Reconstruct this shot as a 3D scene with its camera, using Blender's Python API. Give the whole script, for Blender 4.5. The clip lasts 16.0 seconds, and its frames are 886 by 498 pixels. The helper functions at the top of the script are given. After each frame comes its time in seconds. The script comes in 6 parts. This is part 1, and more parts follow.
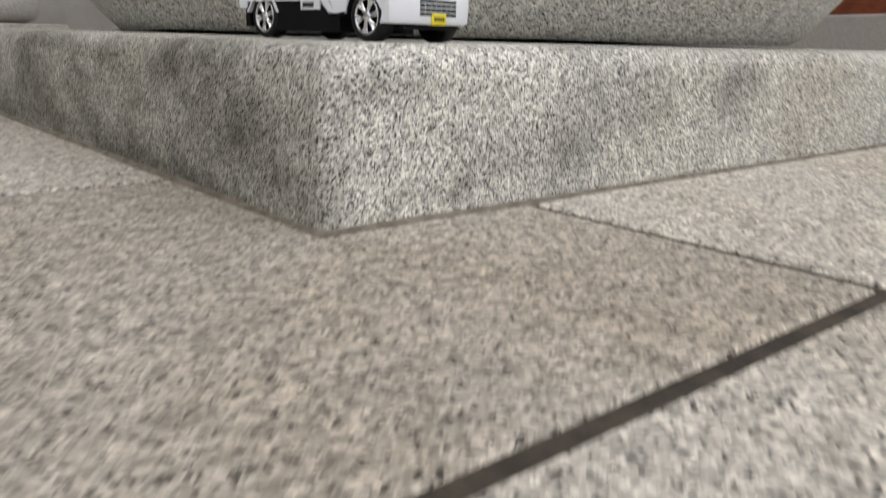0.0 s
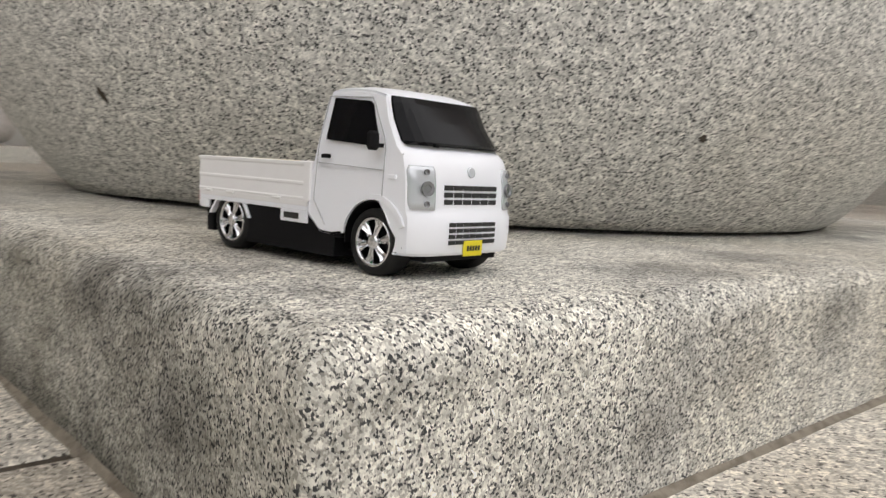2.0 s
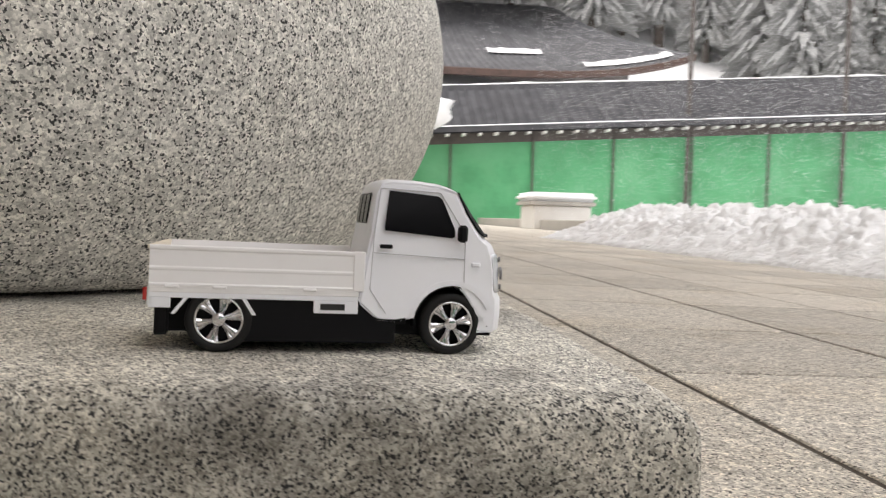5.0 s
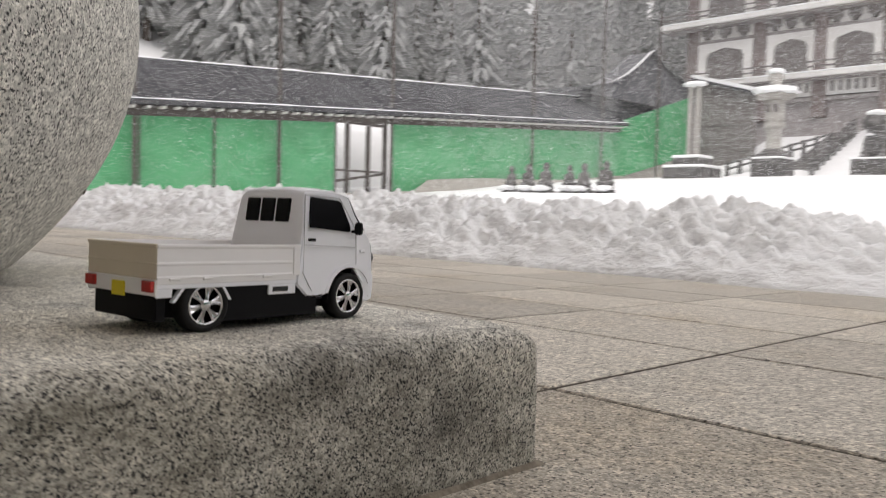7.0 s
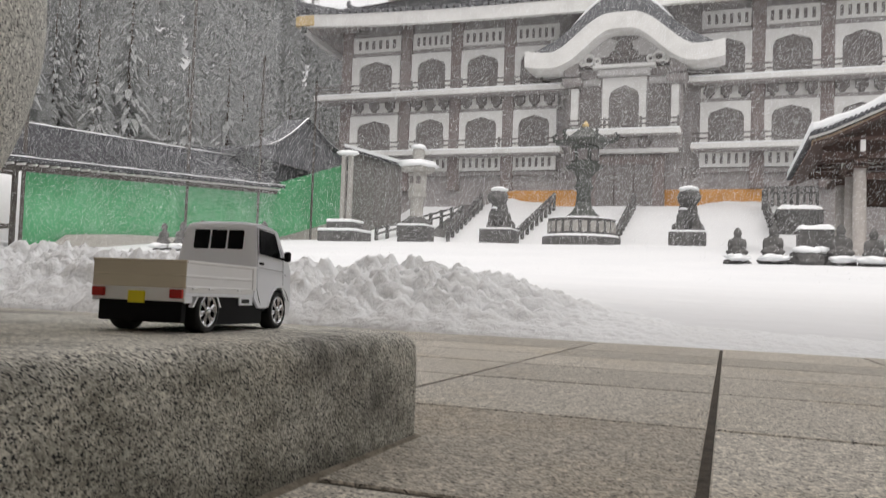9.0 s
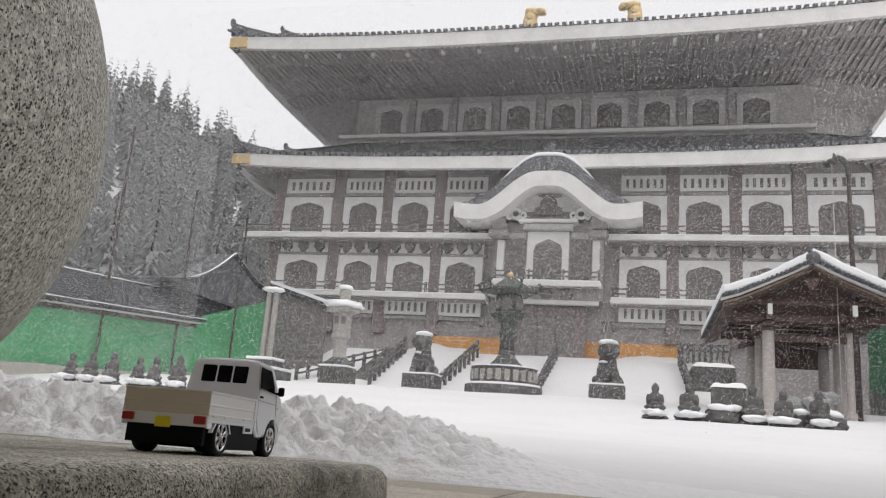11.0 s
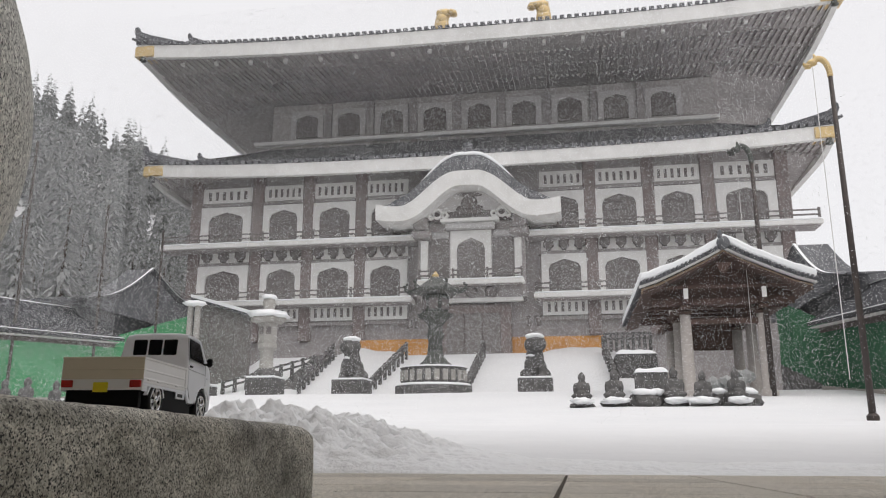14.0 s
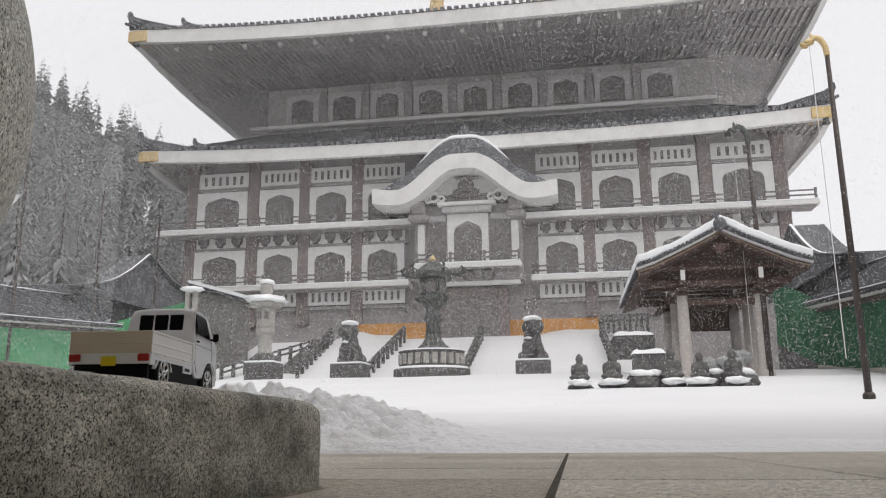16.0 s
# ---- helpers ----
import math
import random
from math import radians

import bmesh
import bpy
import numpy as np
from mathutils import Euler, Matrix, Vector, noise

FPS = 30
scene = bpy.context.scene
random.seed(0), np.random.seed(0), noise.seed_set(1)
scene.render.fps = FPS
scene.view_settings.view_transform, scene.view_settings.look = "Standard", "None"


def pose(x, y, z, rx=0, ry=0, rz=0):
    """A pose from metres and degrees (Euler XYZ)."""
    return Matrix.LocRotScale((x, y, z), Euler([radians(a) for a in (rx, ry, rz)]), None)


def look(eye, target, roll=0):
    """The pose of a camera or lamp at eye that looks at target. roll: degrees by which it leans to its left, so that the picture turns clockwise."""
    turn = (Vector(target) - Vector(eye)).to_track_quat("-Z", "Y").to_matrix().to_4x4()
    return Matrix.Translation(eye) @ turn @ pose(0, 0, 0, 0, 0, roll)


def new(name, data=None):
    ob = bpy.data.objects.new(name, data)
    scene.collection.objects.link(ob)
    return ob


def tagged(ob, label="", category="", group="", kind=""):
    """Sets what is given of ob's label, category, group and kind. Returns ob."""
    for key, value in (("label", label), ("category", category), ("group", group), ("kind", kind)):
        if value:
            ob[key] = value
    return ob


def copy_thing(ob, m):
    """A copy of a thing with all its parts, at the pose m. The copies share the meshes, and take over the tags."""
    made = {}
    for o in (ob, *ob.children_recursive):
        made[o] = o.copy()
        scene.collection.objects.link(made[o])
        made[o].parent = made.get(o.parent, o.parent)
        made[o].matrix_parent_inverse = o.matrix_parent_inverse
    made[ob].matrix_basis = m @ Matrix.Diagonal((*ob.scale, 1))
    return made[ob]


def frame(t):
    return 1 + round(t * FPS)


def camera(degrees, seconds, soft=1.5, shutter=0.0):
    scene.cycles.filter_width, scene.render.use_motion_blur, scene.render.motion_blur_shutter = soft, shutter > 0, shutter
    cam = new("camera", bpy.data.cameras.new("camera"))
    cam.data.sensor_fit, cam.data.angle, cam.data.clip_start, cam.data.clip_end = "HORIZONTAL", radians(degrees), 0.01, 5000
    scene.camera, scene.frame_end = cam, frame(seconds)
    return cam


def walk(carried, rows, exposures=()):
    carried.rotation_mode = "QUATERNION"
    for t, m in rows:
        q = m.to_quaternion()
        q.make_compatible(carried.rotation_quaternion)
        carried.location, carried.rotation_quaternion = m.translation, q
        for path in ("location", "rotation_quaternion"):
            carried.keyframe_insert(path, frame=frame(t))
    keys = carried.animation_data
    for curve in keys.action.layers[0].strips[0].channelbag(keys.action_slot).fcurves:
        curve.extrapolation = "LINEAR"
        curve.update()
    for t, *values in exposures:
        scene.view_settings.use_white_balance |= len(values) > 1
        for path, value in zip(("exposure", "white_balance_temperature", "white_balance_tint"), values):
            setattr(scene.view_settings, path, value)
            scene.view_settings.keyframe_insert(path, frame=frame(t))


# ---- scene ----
cam = camera(58.6, 16.0, soft=1.1, shutter=0.5)
PATH = [
    (0, (-0.1924, -0.3136, 0.0869), (1.0655, 1.1616, -0.4044), 0.78),
    (0.5, (-0.1409, -0.2736, 0.1056), (1.0766, 1.2710, -0.2574), 0.69),
    (1, (-0.1245, -0.2404, 0.1206), (1.0909, 1.3219, -0.1661), 1.12),
    (1.5, (-0.1069, -0.2154, 0.1304), (1.1197, 1.3469, -0.1040), 1.53),
    (2, (-0.1153, -0.1792, 0.1343), (1.2274, 1.2916, -0.0498), 2.48),
    (2.5, (-0.1770, -0.1480, 0.1305), (1.4480, 1.0070, -0.0090), 2.85),
    (3, (-0.2180, -0.0938, 0.1406), (1.5741, 0.7809, -0.0117), 1.82),
    (3.5, (-0.2333, -0.0381, 0.1398), (1.6707, 0.5576, -0.0002), 1.66),
    (3.7, (-0.2491, -0.0183, 0.1378), (1.6889, 0.4566, 0.0002), 1.25),
    (5.8, (-0.3105, 0.2453, 0.1639), (1.5550, -0.4723, 0.0942), 2.19),
    (6, (-0.3234, 0.2725, 0.1628), (1.4840, -0.5802, 0.0828), 2.10),
    (6.5, (-0.3086, 0.3294, 0.1512), (1.3156, -0.8330, 0.0470), 1.70),
    (7, (-0.3031, 0.4007, 0.1596), (1.0962, -1.0252, 0.0661), 1.47),
    (7.5, (-0.2694, 0.4764, 0.1786), (0.9470, -1.1105, 0.1295), 2.08),
    (8, (-0.2690, 0.5458, 0.1803), (0.7074, -1.1994, 0.1606), 2.85),
    (8.5, (-0.2640, 0.6131, 0.1470), (0.4937, -1.2378, 0.1499), 2.29),
    (9, (-0.2466, 0.6325, 0.1309), (0.4320, -1.2468, 0.2186), 2.04),
    (9.5, (-0.2240, 0.6515, 0.1408), (0.4194, -1.2301, 0.3543), 2.74),
    (12, (-0.2528, 0.8009, 0.0956), (0.1635, -1.0898, 0.5977), 3.28),
    (12.5, (-0.2622, 0.8088, 0.0846), (0.1218, -1.0890, 0.5855), 2.13),
    (13, (-0.2667, 0.8001, 0.0825), (0.0737, -1.1088, 0.5726), 1.06),
    (13.5, (-0.2646, 0.8026, 0.0783), (0.0515, -1.1130, 0.5586), 0.20),
    (14, (-0.2664, 0.8110, 0.0753), (0.0468, -1.1080, 0.5436), -0.05),
    (14.5, (-0.2583, 0.8040, 0.0698), (0.0603, -1.1173, 0.5249), -0.03),
    (15, (-0.2639, 0.8005, 0.0744), (0.0544, -1.1222, 0.5235), 0.13),
    (15.5, (-0.2681, 0.8132, 0.0710), (0.0440, -1.1119, 0.5142), -0.16),
    (16, (-0.2576, 0.8085, 0.0658), (0.0497, -1.1209, 0.4937), -0.60),
]
walk(cam, [(t, look(eye, target, roll)) for t, eye, target, roll in PATH],
     exposures=[(0, 1.36, 6500, 12), (1, 1.36, 6750, 12), (2, 1.45, 6800, 12), (3.5, 1.5, 6900, 12), (6, 1.2, 6900, 14), (7, 0.98, 6850, 14), (8.5, 0.72, 6850, 12), (9.5, 0.62, 6750, 12), (12, 0.5, 6680, 12), (16, 0.5, 6680, 12)])

# ---- world and light ----
world = bpy.data.worlds.new("overcast")
world.use_nodes = True
scene.world = world
wn, wl = world.node_tree.nodes, world.node_tree.links
sky = wn.new("ShaderNodeTexSky")
sky.sky_type, sky.sun_disc = "NISHITA", False
sky.sun_elevation, sky.sun_rotation = radians(68), radians(-40)
cloud = wn.new("ShaderNodeMixRGB")
cloud.inputs[0].default_value = 0.93
cloud.inputs[2].default_value = (6.4, 6.48, 6.64, 1)
wl.new(sky.outputs[0], cloud.inputs[1])
wl.new(cloud.outputs[0], wn["Background"].inputs[0])
wn["Background"].inputs[1].default_value = 0.1
sun = new("sun", bpy.data.lights.new("sun", "SUN"))
sun.data.energy, sun.data.angle, sun.data.color = 0.95, radians(60), (1, 0.98, 0.95)
sun.matrix_world = look((-15, 18, 58), (0, 0, 0))


# ---- materials ----
def mat(name, color, rough=0.6, metal=0.0, grain=None, stain=None, bump=0.0, bump_scale=None, rand=0.0, spec=0.5, bump_dist=0.01):
    """grain: (scale, amount, dark colour); stain: (scale, amount, colour), both in world metres."""
    m = bpy.data.materials.new(name)
    m.use_nodes = True
    n, l = m.node_tree.nodes, m.node_tree.links
    b = n["Principled BSDF"]
    b.inputs["Roughness"].default_value, b.inputs["Metallic"].default_value = rough, metal
    b.inputs["Specular IOR Level"].default_value = spec
    b.inputs["Base Color"].default_value = (*color, 1)
    pos = n.new("ShaderNodeNewGeometry").outputs["Position"]
    last = None

    def blend(fac, c2, first):
        mix = n.new("ShaderNodeMixRGB")
        l.new(fac, mix.inputs[0])
        if first is None:
            mix.inputs[1].default_value = (*color, 1)
        else:
            l.new(first, mix.inputs[1])
        mix.inputs[2].default_value = (*c2, 1)
        return mix.outputs[0]

    def noise_fac(scale, lo, hi, amount, detail=4):
        tex = n.new("ShaderNodeTexNoise")
        tex.inputs["Scale"].default_value, tex.inputs["Detail"].default_value = scale, detail
        l.new(pos, tex.inputs["Vector"])
        ramp = n.new("ShaderNodeMapRange")
        ramp.inputs[1].default_value, ramp.inputs[2].default_value = lo, hi
        ramp.inputs[3].default_value, ramp.inputs[4].default_value = 0, amount
        l.new(tex.outputs["Fac"], ramp.inputs[0])
        return ramp.outputs[0], tex.outputs["Fac"]

    if rand:
        info = n.new("ShaderNodeObjectInfo")
        hsv = n.new("ShaderNodeHueSaturation")
        rr = n.new("ShaderNodeMapRange")
        rr.inputs[3].default_value, rr.inputs[4].default_value = 1 - rand, 1 + rand
        l.new(info.outputs["Random"], rr.inputs[0])
        l.new(rr.outputs[0], hsv.inputs["Value"])
        hsv.inputs["Color"].default_value = (*color, 1)
        last = hsv.outputs[0]
    if grain:
        f, raw = noise_fac(grain[0], 0.42, 0.62, grain[1])
        last = blend(f, grain[2], last)
    if stain:
        f, _ = noise_fac(stain[0], 0.48, 0.68, stain[1], 5)
        last = blend(f, stain[2], last)
    if last is not None:
        l.new(last, b.inputs["Base Color"])
    if bump:
        tex = n.new("ShaderNodeTexNoise")
        tex.inputs["Scale"].default_value, tex.inputs["Detail"].default_value = bump_scale or 20, 6
        l.new(pos, tex.inputs["Vector"])
        bp = n.new("ShaderNodeBump")
        bp.inputs["Strength"].default_value, bp.inputs["Distance"].default_value = bump, bump_dist
        l.new(tex.outputs["Fac"], bp.inputs["Height"])
        l.new(bp.outputs[0], b.inputs["Normal"])
    return m


def granite(name, light, mid, dark, cell, stain=None, rand=0.0, bump=0.35, black=0.10, pale=0.55, tint=0.0):
    """Speckled stone: crystals of three tones, a finer set over a coarser one, with stains of their own shape."""
    m = bpy.data.materials.new(name)
    m.use_nodes = True
    n, l = m.node_tree.nodes, m.node_tree.links
    b = n["Principled BSDF"]
    b.inputs["Roughness"].default_value = 0.78
    b.inputs["Specular IOR Level"].default_value = 0.35
    pos = n.new("ShaderNodeNewGeometry").outputs["Position"]
    warp = n.new("ShaderNodeTexNoise")
    warp.inputs["Scale"].default_value = cell * 0.6
    l.new(pos, warp.inputs["Vector"])
    addv = n.new("ShaderNodeVectorMath")
    addv.operation = "MULTIPLY_ADD"
    addv.inputs[1].default_value = (1.6 / cell,) * 3
    l.new(warp.outputs["Color"], addv.inputs[0])
    l.new(pos, addv.inputs[2])
    cols = []
    for k in (1.0, 0.45):
        v = n.new("ShaderNodeTexVoronoi")
        v.inputs["Scale"].default_value = cell * k
        l.new(addv.outputs[0], v.inputs["Vector"])
        sep = n.new("ShaderNodeSeparateColor")
        l.new(v.outputs["Color"], sep.inputs[0])
        cols.append((sep.outputs[0], v.outputs["Distance"]))
    ramp = n.new("ShaderNodeValToRGB")
    e = ramp.color_ramp.elements
    ramp.color_ramp.interpolation = "LINEAR"
    e[0].position, e[0].color = 0.0, (*dark, 1)
    e[1].position, e[1].color = 1.0, (*light, 1)
    for p, c in ((black, dark), (black + 0.06, mid), (pale, mid), (pale + 0.15, light)):
        x = e.new(p)
        x.color = (*c, 1)
    l.new(cols[0][0], ramp.inputs[0])
    r2 = n.new("ShaderNodeMapRange")
    r2.inputs[3].default_value, r2.inputs[4].default_value = 0.72, 1.22
    l.new(cols[1][0], r2.inputs[0])
    mul = n.new("ShaderNodeMixRGB")
    mul.blend_type, mul.inputs[0].default_value = "MULTIPLY", 1
    l.new(ramp.outputs[0], mul.inputs[1])
    l.new(r2.outputs[0], mul.inputs[2])
    mot = n.new("ShaderNodeTexNoise")
    mot.inputs["Scale"].default_value, mot.inputs["Detail"].default_value, mot.inputs["Roughness"].default_value = cell * 0.16, 8, 0.75
    l.new(pos, mot.inputs["Vector"])
    r3 = n.new("ShaderNodeMapRange")
    r3.inputs[1].default_value, r3.inputs[2].default_value, r3.inputs[3].default_value, r3.inputs[4].default_value = 0.3, 0.7, 0.68, 1.28
    l.new(mot.outputs["Fac"], r3.inputs[0])
    mul2 = n.new("ShaderNodeMixRGB")
    mul2.blend_type, mul2.inputs[0].default_value = "MULTIPLY", 1
    l.new(mul.outputs[0], mul2.inputs[1])
    l.new(r3.outputs[0], mul2.inputs[2])
    last = mul2.outputs[0]
    if rand:
        info = n.new("ShaderNodeObjectInfo")
        rr = n.new("ShaderNodeMapRange")
        rr.inputs[3].default_value, rr.inputs[4].default_value = 1 - rand, 1 + rand
        l.new(info.outputs["Random"], rr.inputs[0])
        hsv = n.new("ShaderNodeHueSaturation")
        l.new(rr.outputs[0], hsv.inputs["Value"])
        l.new(last, hsv.inputs["Color"])
        last = hsv.outputs[0]
    for scale, lo, hi, amount, c in stain or ():
        t = n.new("ShaderNodeTexNoise")
        t.inputs["Scale"].default_value, t.inputs["Detail"].default_value, t.inputs["Roughness"].default_value = scale, 7, 0.65
        l.new(pos, t.inputs["Vector"])
        mr = n.new("ShaderNodeMapRange")
        mr.inputs[1].default_value, mr.inputs[2].default_value, mr.inputs[4].default_value = lo, hi, amount
        l.new(t.outputs["Fac"], mr.inputs[0])
        mx = n.new("ShaderNodeMixRGB")
        mx.blend_type = "MULTIPLY"
        mx.inputs[2].default_value = (*c, 1)
        l.new(mr.outputs[0], mx.inputs[0])
        l.new(last, mx.inputs[1])
        last = mx.outputs[0]
    if tint:
        # a grey-brown darkening of the x = 0 side, with ragged streaks
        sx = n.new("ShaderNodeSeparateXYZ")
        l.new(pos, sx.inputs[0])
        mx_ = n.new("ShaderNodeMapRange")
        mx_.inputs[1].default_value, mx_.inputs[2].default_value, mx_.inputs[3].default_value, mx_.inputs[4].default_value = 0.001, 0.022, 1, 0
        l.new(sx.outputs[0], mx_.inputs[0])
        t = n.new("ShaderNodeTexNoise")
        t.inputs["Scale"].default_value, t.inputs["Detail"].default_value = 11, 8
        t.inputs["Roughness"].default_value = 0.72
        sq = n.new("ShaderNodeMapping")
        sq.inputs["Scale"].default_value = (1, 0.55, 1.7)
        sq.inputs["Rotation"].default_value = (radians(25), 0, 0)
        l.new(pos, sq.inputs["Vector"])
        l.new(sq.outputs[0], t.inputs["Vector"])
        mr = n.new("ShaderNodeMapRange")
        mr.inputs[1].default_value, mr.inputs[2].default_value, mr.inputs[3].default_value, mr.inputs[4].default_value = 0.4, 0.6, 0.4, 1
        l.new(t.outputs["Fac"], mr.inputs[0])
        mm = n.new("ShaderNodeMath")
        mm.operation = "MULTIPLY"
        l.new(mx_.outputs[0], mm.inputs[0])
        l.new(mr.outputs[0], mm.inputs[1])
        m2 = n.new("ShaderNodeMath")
        m2.operation, m2.inputs[1].default_value = "MULTIPLY", tint
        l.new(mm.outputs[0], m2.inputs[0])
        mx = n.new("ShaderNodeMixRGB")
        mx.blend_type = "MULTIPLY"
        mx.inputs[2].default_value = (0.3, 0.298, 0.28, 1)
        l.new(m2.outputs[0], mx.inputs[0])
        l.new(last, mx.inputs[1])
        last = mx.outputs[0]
    l.new(last, b.inputs["Base Color"])
    bp = n.new("ShaderNodeBump")
    bp.inputs["Strength"].default_value, bp.inputs["Distance"].default_value = bump, 0.35 / cell
    l.new(cols[0][0], bp.inputs["Height"])
    l.new(bp.outputs[0], b.inputs["Normal"])
    return m


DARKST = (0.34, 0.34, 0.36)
# the 3.2 blotches are brown mottling that also stands in for drum shade
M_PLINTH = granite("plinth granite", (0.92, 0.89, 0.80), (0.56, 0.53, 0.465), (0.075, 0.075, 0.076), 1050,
                   [(9, 0.5, 0.66, 0.6, DARKST), (3.2, 0.48, 0.66, 0.5, (0.66, 0.61, 0.53)), (40, 0.5, 0.66, 0.4, (0.62, 0.6, 0.56)), (19, 0.55, 0.72, 0.45, (0.6, 0.58, 0.55))], bump=0.6, black=0.17, pale=0.44, tint=1.0)
M_BULB = granite("drum granite", (0.80, 0.78, 0.73), (0.57, 0.56, 0.52), (0.06, 0.06, 0.06), 760,
                 [(4, 0.52, 0.75, 0.35, (0.8, 0.77, 0.7))], bump=0.4, black=0.14, pale=0.48)
M_SLAB = granite("paving granite", (0.745, 0.695, 0.605), (0.475, 0.44, 0.38), (0.10, 0.09, 0.08), 600,
                 [(3.0, 0.5, 0.72, 0.45, (0.8, 0.7, 0.55)), (14, 0.55, 0.75, 0.3, (0.7, 0.68, 0.66))], rand=0.15, bump=0.4, black=0.075)
M_SLABBROWN = granite("brown damp paving granite", (0.62, 0.565, 0.48), (0.395, 0.355, 0.295), (0.09, 0.08, 0.07), 600,
                      [(3.0, 0.5, 0.72, 0.5, (0.8, 0.7, 0.55)), (14, 0.55, 0.75, 0.3, (0.7, 0.68, 0.66))], bump=0.4, black=0.075)
M_BASE2 = granite("smooth base stone", (0.66, 0.64, 0.60), (0.6, 0.58, 0.545), (0.5, 0.49, 0.47), 500, [(2.2, 0.5, 0.75, 0.3, (0.8, 0.74, 0.66))], bump=0.1)
M_JOINT = mat("joint grit", (0.085, 0.068, 0.05), 0.95, grain=(60, 0.8, (0.04, 0.032, 0.024)), bump=0.5, bump_scale=300)
M_SEAMDIRT = mat("brown mortar dirt", (0.27, 0.235, 0.185), 0.95, grain=(90, 0.8, (0.15, 0.125, 0.095)), bump=0.5, bump_scale=300)
M_SNOW = mat("snow", (0.76, 0.765, 0.775), 0.75, grain=(0.25, 0.25, (0.66, 0.67, 0.69)), bump=0.5, bump_scale=1.2, bump_dist=0.12, spec=0.25)
M_BERM = mat("ploughed snow", (0.84, 0.85, 0.86), 0.75, grain=(9, 0.25, (0.8, 0.81, 0.82)), stain=(2.6, 0.15, (0.7, 0.69, 0.66)), bump=0.6, bump_scale=26, bump_dist=0.03, spec=0.25)
M_SNOWCAP = mat("settled snow", (0.88, 0.89, 0.9), 0.75, grain=(3, 0.3, (0.8, 0.81, 0.83)), bump=0.4, bump_scale=4, bump_dist=0.06, spec=0.25)
# timber lightened: the haze over the hall is put into its colour
M_WOOD = mat("timber lightened for haze", (0.32, 0.297, 0.293), 0.8, grain=(1.5, 0.7, (0.36, 0.33, 0.32)), stain=(0.22, 0.5, (0.22, 0.205, 0.205)), bump=0.3, bump_scale=6)
M_REDWOOD = mat("faded red timber", (0.235, 0.192, 0.185), 0.8, grain=(1.2, 0.7, (0.19, 0.165, 0.16)), bump=0.3, bump_scale=6)
M_PLASTER = mat("white plaster", (0.78, 0.77, 0.75), 0.85, grain=(0.8, 0.4, (0.62, 0.61, 0.59)), stain=(0.3, 0.3, (0.55, 0.54, 0.52)), bump=0.2, bump_scale=5)
# darker plaster copy: eave shade on the upper windows is in the colour
M_PLASTERSHADE = mat("grey plaster with shade", (0.5, 0.485, 0.48), 0.85, grain=(0.8, 0.4, (0.42, 0.41, 0.405)))
# paler timber: haze over the shaded eaves and upper wall is in the colour
M_SOFFIT = mat("timber paled for haze", (0.42, 0.395, 0.385), 0.85, grain=(1.5, 0.7, (0.34, 0.315, 0.305)), stain=(0.22, 0.5, (0.28, 0.262, 0.26)))
M_ORANGE = mat("ochre plaster", (0.66, 0.33, 0.10), 0.85, grain=(0.9, 0.5, (0.55, 0.27, 0.09)), stain=(0.3, 0.4, (0.45, 0.25, 0.12)))
# lighter than M_CTILE to carry the haze over the hall roofs
M_TILE = mat("grey roof tile", (0.125, 0.127, 0.135), 0.85, grain=(1.4, 0.6, (0.19, 0.192, 0.2)), stain=(0.5, 0.4, (0.15, 0.15, 0.157)), bump=0.4, bump_scale=8, spec=0.12)
M_CTILE = mat("dark corridor tile", (0.07, 0.071, 0.077), 0.85, grain=(1.4, 0.6, (0.11, 0.112, 0.12)), stain=(0.5, 0.4, (0.09, 0.09, 0.095)), bump=0.4, bump_scale=8, spec=0.12)
M_GOLD = mat("gilt metal", (0.66, 0.5, 0.26), 0.5, 0.4, grain=(3, 0.6, (0.5, 0.36, 0.18)))
# lightened as well, with the hall's haze in the colour
M_SHUTTER = mat("shutter wood lightened for haze", (0.185, 0.17, 0.168), 0.75, grain=(5, 0.7, (0.2, 0.18, 0.17)), bump=0.3, bump_scale=12)
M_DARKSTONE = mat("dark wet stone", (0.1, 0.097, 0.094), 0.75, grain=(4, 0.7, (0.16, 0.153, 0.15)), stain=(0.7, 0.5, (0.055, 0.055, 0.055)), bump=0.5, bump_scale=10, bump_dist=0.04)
M_GREYSTONE = mat("grey lantern stone", (0.4, 0.385, 0.36), 0.8, grain=(6, 0.6, (0.34, 0.325, 0.3)), stain=(1.2, 0.4, (0.25, 0.24, 0.22)), bump=0.4, bump_scale=12)
M_BRONZE = mat("weathered bronze", (0.085, 0.088, 0.082), 0.65, 0.2, grain=(4, 0.7, (0.12, 0.13, 0.12)), bump=0.4, bump_scale=9)
# same netting darkened: shade on the right side is in the colour
M_NETSHADE = mat("shaded green netting", (0.03, 0.14, 0.07), 0.8, grain=(1.2, 0.6, (0.02, 0.1, 0.05)), stain=(0.45, 0.6, (0.06, 0.2, 0.1)), bump=0.5, bump_scale=2.2, bump_dist=0.1)
# base colour raised for light that comes through the net
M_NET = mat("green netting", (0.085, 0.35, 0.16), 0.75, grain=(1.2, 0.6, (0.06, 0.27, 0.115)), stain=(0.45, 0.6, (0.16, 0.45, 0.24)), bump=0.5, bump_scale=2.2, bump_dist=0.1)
M_POST = mat("brown-grey steel", (0.085, 0.074, 0.068), 0.7, 0.2, grain=(6, 0.6, (0.12, 0.102, 0.092)))
